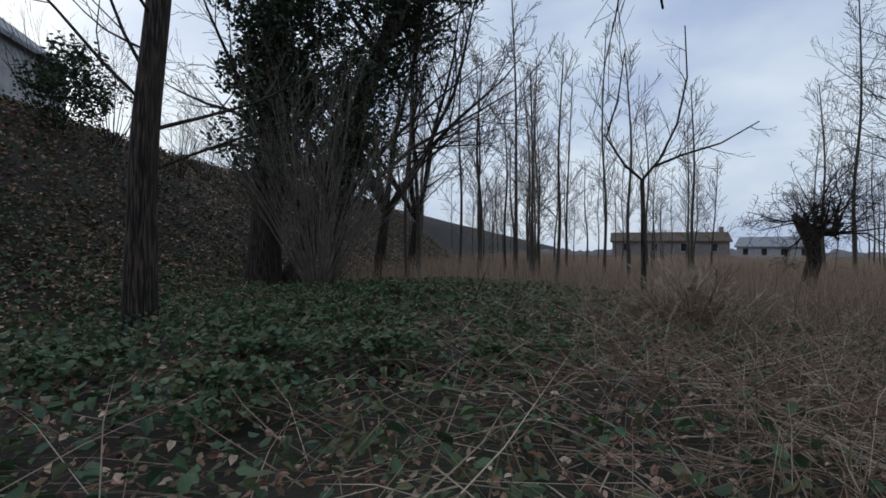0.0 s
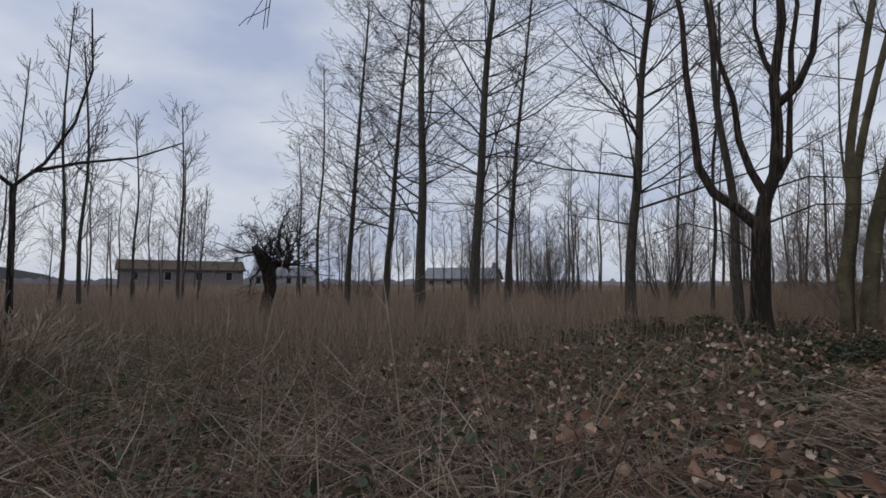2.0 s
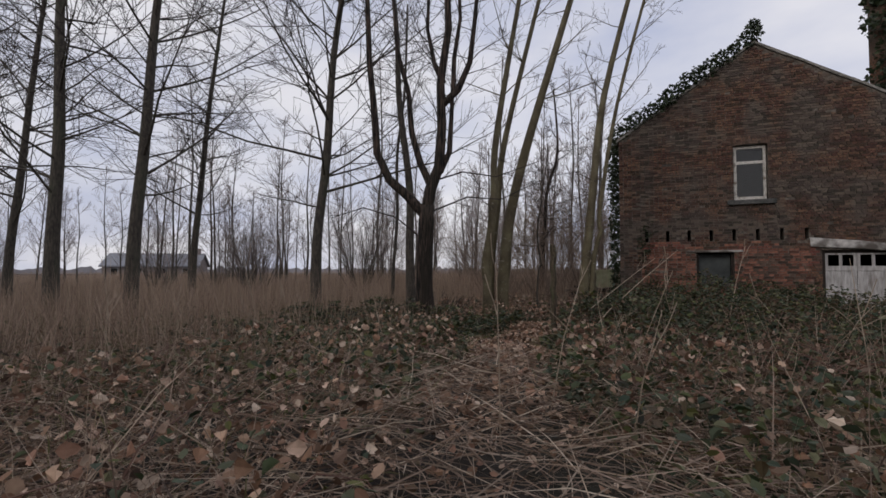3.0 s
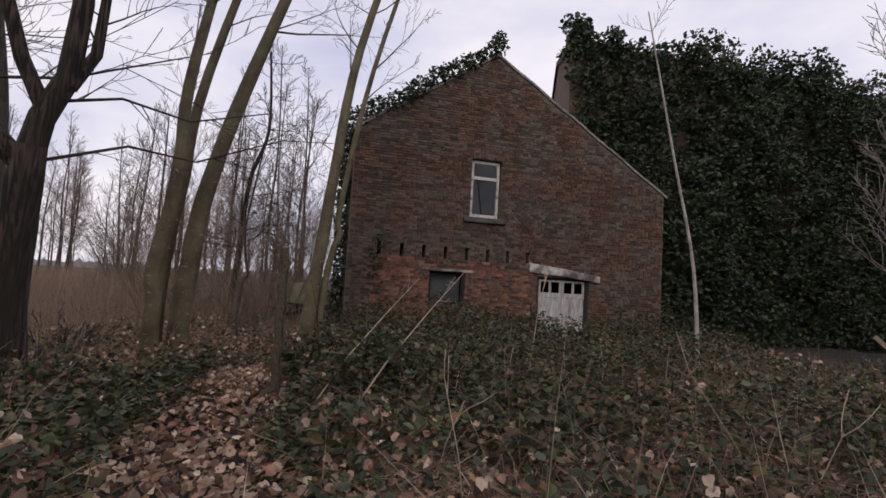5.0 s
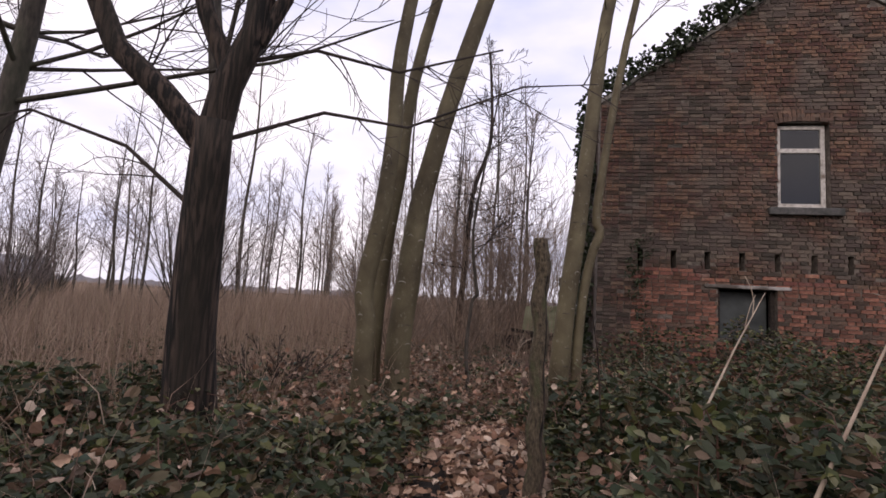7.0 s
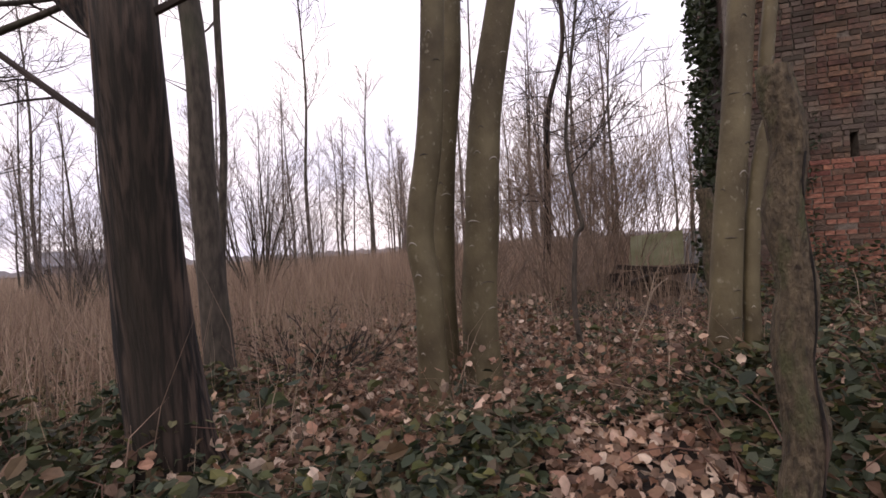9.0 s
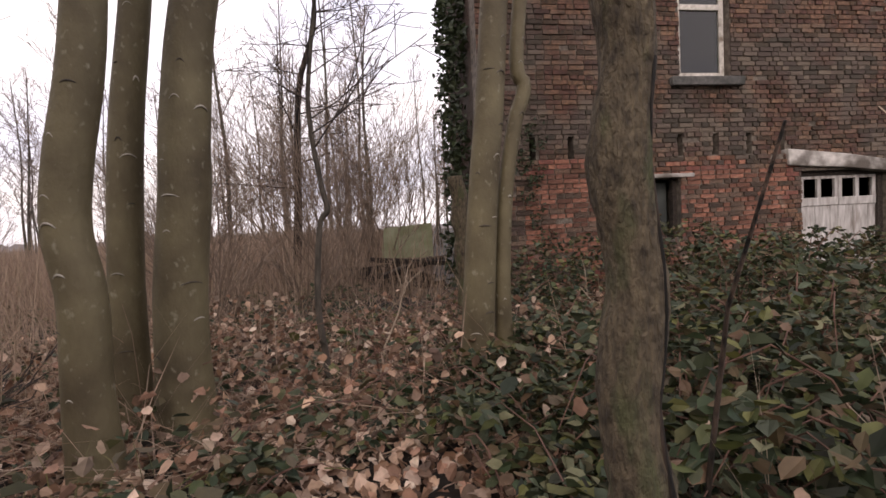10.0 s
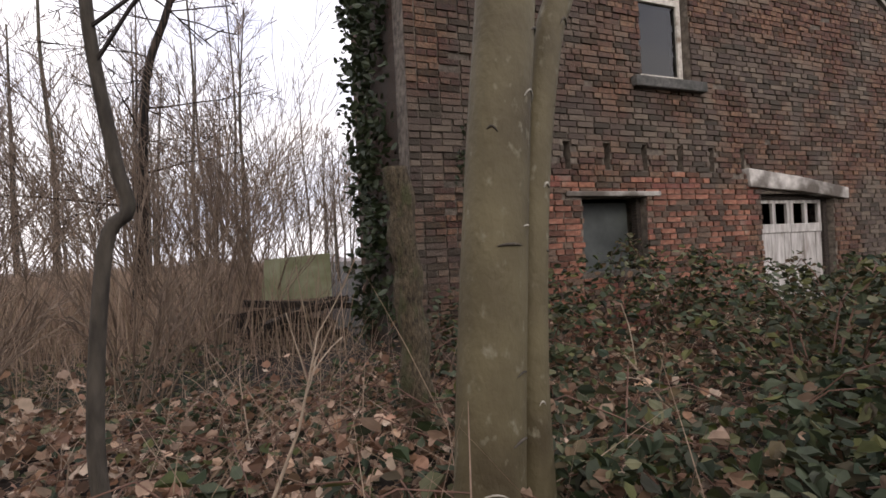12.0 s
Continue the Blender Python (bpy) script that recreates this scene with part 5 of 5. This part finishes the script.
canes("bramble_canes", "tangled canes in the straw", 260, (-6, 8, -18, -11), 1.5, M["cane_red"], 0.0045, 0.4)

# straw lying in the clearing
def straw(name, label, n, region, density, ln, wd, stand, mat, clear=0.0):
    x, y = scatter(n, *region, density, clear)
    m = len(x)
    a = rng.uniform(0, 2 * np.pi, m)
    el = np.abs(rng.normal(0, stand, m))
    el = np.where(keep_clear(x, y, 1.0), el, np.minimum(el, 0.22))  # trodden flat along the walk
    way = np.stack([np.cos(a) * np.cos(el), np.sin(a) * np.cos(el), np.sin(el)], 1)
    base = on_ground(x, y, 0.02)
    base[:, 2] += 0.10 * rng.random(m)
    stuff(name, blades(name, base, way, ln * rng.uniform(0.4, 1.3, m), wd * rng.uniform(0.6, 1.4, m), mat, 0.15), label, "dead grass")


straw("flattened_straw", "flattened pale dead stalks", 95000, (-13, 7, -21.5, -9.0), lambda x, y: np.exp(-((y + 14.4) ** 2) / 14 - ((x + 1.5) ** 2) / 70) * (0.45 + 0.55 * patchy(x, y, 0.6, 0.5)), 0.75, 0.0036, 0.34, M["stalk"])
straw("flattened_straw", "dead stalks among the leaves", 48000, (-9, 8, -12, 0.3), lambda x, y: 0.2 + 0.6 * patchy(x, y, 0.7, 0.2), 0.4, 0.0022, 0.4, M["stalk"], 0.6)
straw("standing_straw", "loose upright dead stalks", 30000, (-10, 8, -18, -5), lambda x, y: 0.2 + 0.6 * patchy(x, y, 0.5, 1.2), 0.75, 0.0026, 1.1, M["stalk"], 0.7)
straw("standing_straw", "thin upright weeds by the barn's corner", 8000, (-7, 0.2, -4, 4), lambda x, y: 0.3 + 0.5 * patchy(x, y, 0.6, 0.2), 0.8, 0.0028, 1.3, M["reed"], 0.8)
straw("dull_grass", "dull green and yellow grass", 80000, (-22, 5, -17, -4), lambda x, y: 0.1 + 0.9 * patchy(x, y, 0.35, 0.9) * sstep(-1.5, -4.5, x + 0.0 * y) + 0.3 * patchy(x, y, 0.5, 2.0), 0.32, 0.0032, 1.0, M["grass"], 0.4)


def reeds(name, label, n, region, density, h, wd):
    x, y = scatter(n, *region, density, 1.2)
    m = len(x)
    way = np.stack([rng.normal(0, 0.16, m), rng.normal(0, 0.16, m), np.ones(m)], 1)
    stuff(name, blades(name, on_ground(x, y, -0.02), way, h * rng.uniform(0.45, 1.2, m), wd * rng.uniform(0.7, 1.5, m), M["reed"], 0.14), label, "dry stems")


reeds("dry_stems", "dense field of dry russet stems", 90000, (-26, -3.2, -14, 14), lambda x, y: sstep(2.8, 6.5, -x + 0.15 * (y + 8)) * (0.3 + 0.7 * patchy(x, y, 0.4, 0.4)), 1.1, 0.0042)
reeds("dry_stems", "far russet stems of the open field", 62000, (-80, -10, -26, 64), lambda x, y: 0.9 * sstep(20, 30, np.hypot(x, y + 8)), 1.2, 0.012)
reeds("dry_stems", "russet stems behind the barn's corner", 40000, (-14, 0.1, 1.5, 32), None, 1.4, 0.005)
reeds("dry_stems", "russet stems beyond the clearing", 20000, (-28, -9, -25, -13), lambda x, y: 0.15 + 0.7 * sstep(9, 15, -x), 0.95, 0.0045)


# ---------------------------------------------------------------- single long canes and stems near the walk
def long_cane(name, label, pts, r, mat, side=5, seed=1, category="cane"):
    rnd = random.Random(seed)
    base = Vector(pts[0]); base.z = gz(base.x, base.y) - 0.04
    e = thing(name, label, category, base)
    s, tw = Shape(), Shape()
    line = [base - base] + [Vector(p) - base for p in pts[1:]]
    n = len(line)
    s.tube(line, [r * (1 - 0.7 * k / (n - 1)) for k in range(n)], 7)
    part("stem", s, mat, e, smooth=True)
    for c in range(side):
        k = rnd.randrange(n // 2, n - 1)
        branch(tw, tw, line[k].lerp(line[k + 1], rnd.random()), side_way((line[k + 1] - line[k]).normalized(), 0.6, rnd), rnd.uniform(0.15, 0.4), r * 0.4, 0, rnd)
    if tw.v:
        tagged(part("twigs", tw, mat, e), kind="stuff")
    return e


long_cane("pale_cane", "long pale dead cane leaning in the brambles", [(-0.42, -7.0, 0), (0.1, -6.2, 0.55), (0.7, -5.25, 1.05), (1.2, -4.5, 1.45)], 0.011, M["cane"], 4, 1)
long_cane("pale_cane", "long pale dead cane crossing in front of the barn", [(-0.1, -7.2, 0), (0.45, -6.7, 0.6), (0.98, -6.2, 1.1), (1.5, -5.7, 1.55)], 0.012, M["cane"], 5, 2)
long_cane("pale_cane", "bent pale cane by the barn door", [(2.1, -6.25, 0), (2.2, -6.2, 0.6), (2.3, -6.1, 1.05), (2.45, -6.0, 1.6)], 0.010, M["cane"], 3, 3)
long_cane("broken_stick", "dark broken stick standing in the brambles", [(-0.10, -5.0, 0), (-0.15, -5.14, 0.5), (-0.2, -5.28, 0.95), (-0.30, -5.56, 1.34)], 0.011, M["bark_dark"], 0, 4, "stick")
long_cane("pale_cane", "forked pale dead stem in the leaf litter", [(-1.05, -2.6, 0), (-0.98, -2.5, 0.25), (-0.85, -2.4, 0.5), (-0.75, -2.3, 0.85)], 0.011, M["cane"], 6, 5)
long_cane("pale_cane", "thin pale dead stem before the hatch", [(1.0, -2.6, 0), (0.85, -2.55, 0.35), (0.65, -2.5, 0.62)], 0.007, M["cane"], 3, 6)
long_cane("arching_stem", "thin dark branch reaching over the brambles", [(5.4, -11.0, 0), (5.2, -11.1, 1.4), (4.4, -11.2, 2.0), (3.4, -11.4, 1.7), (2.6, -11.5, 1.3)], 0.010, M["bark_dark"], 8, 8, "stem")
long_cane("leaning_stake", "thin leaning stake in the clearing", [(-5.5, -19.6, 0), (-5.45, -19.5, 0.45), (-5.35, -19.3, 0.95)], 0.02, M["bark_dark"], 0, 9, "stake")
long_cane("crooked_vine", "thin crooked dark stem at the coppice", [(-6.9, -22.6, 0), (-6.95, -22.5, 0.4), (-6.85, -22.4, 0.9), (-6.9, -22.2, 1.6), (-6.8, -22.0, 2.6)], 0.016, M["bark_dark"], 3, 10, "stem")
long_cane("fallen_rod", "long thin rod lying across the straw", [(-2.6, -19.9, 0), (-2.2, -18.6, 0.38), (-1.9, -17.0, 0.42), (-1.6, -15.6, 0.3)], 0.008, M["cane_red"], 2, 11, "rod")
rod = random.Random(77)
for k in range(60):
    a, c = rod.uniform(-5, 6), rod.uniform(-17, -7)
    if min(np.hypot(EYES[:, 0] - a, EYES[:, 1] - c)) < 1.0:
        continue
    h, dx, dy = rod.uniform(0.5, 1.3), rod.gauss(0, 0.25), rod.gauss(0, 0.25)
    long_cane("dry_stem", "single dry pale weed stem", [(a, c, 0), (a + dx * 0.4, c + dy * 0.4, gz(a, c) + h * 0.5), (a + dx, c + dy, gz(a, c) + h)], 0.0055, M["cane"], 2, 100 + k, "stem")
coppice("brush_heap", "low heap of dead dark brushwood", -3.7, -3.3, 26, 0.75, 1.6, 260, M["bark_dark"], 0.008, 4, category="brushwood")
coppice("brush_heap", "heap of dead straw-brown brushwood in the clearing", -5.6, -16.6, 60, 1.05, 1.5, 261, M["cane_red"], 0.007, 6, twig=M["cane"], category="brushwood")
# dark evergreen bush and bare scrub along the bank's crest
for k in range(17):
    coppice("bank_scrub", "dark bare scrub on the bank's crest", -2 - 2.6 * k, -32.5 - 0.25 * min(k, 9) + 0.5 * math.sin(3 * k), 16, 3.2 + 0.6 * math.sin(5 * k), 0.7, 300 + k, M["bark_dark"], 0.02, 4, "bank scrub")
c = [(-9.6 + rng.normal(0, 0.5), -32 + rng.normal(0, 0.5), gz(-9.6, -32) + 1.0 + rng.random() * 1.6) for _ in range(24)]
tagged(ivy_sheet("evergreen_bush", "dark evergreen bush on the bank", c, 0.5, 2600, 0.12), category="bush", kind="stuff")

# the bricks that can be picked out one by one
lay_bricks()
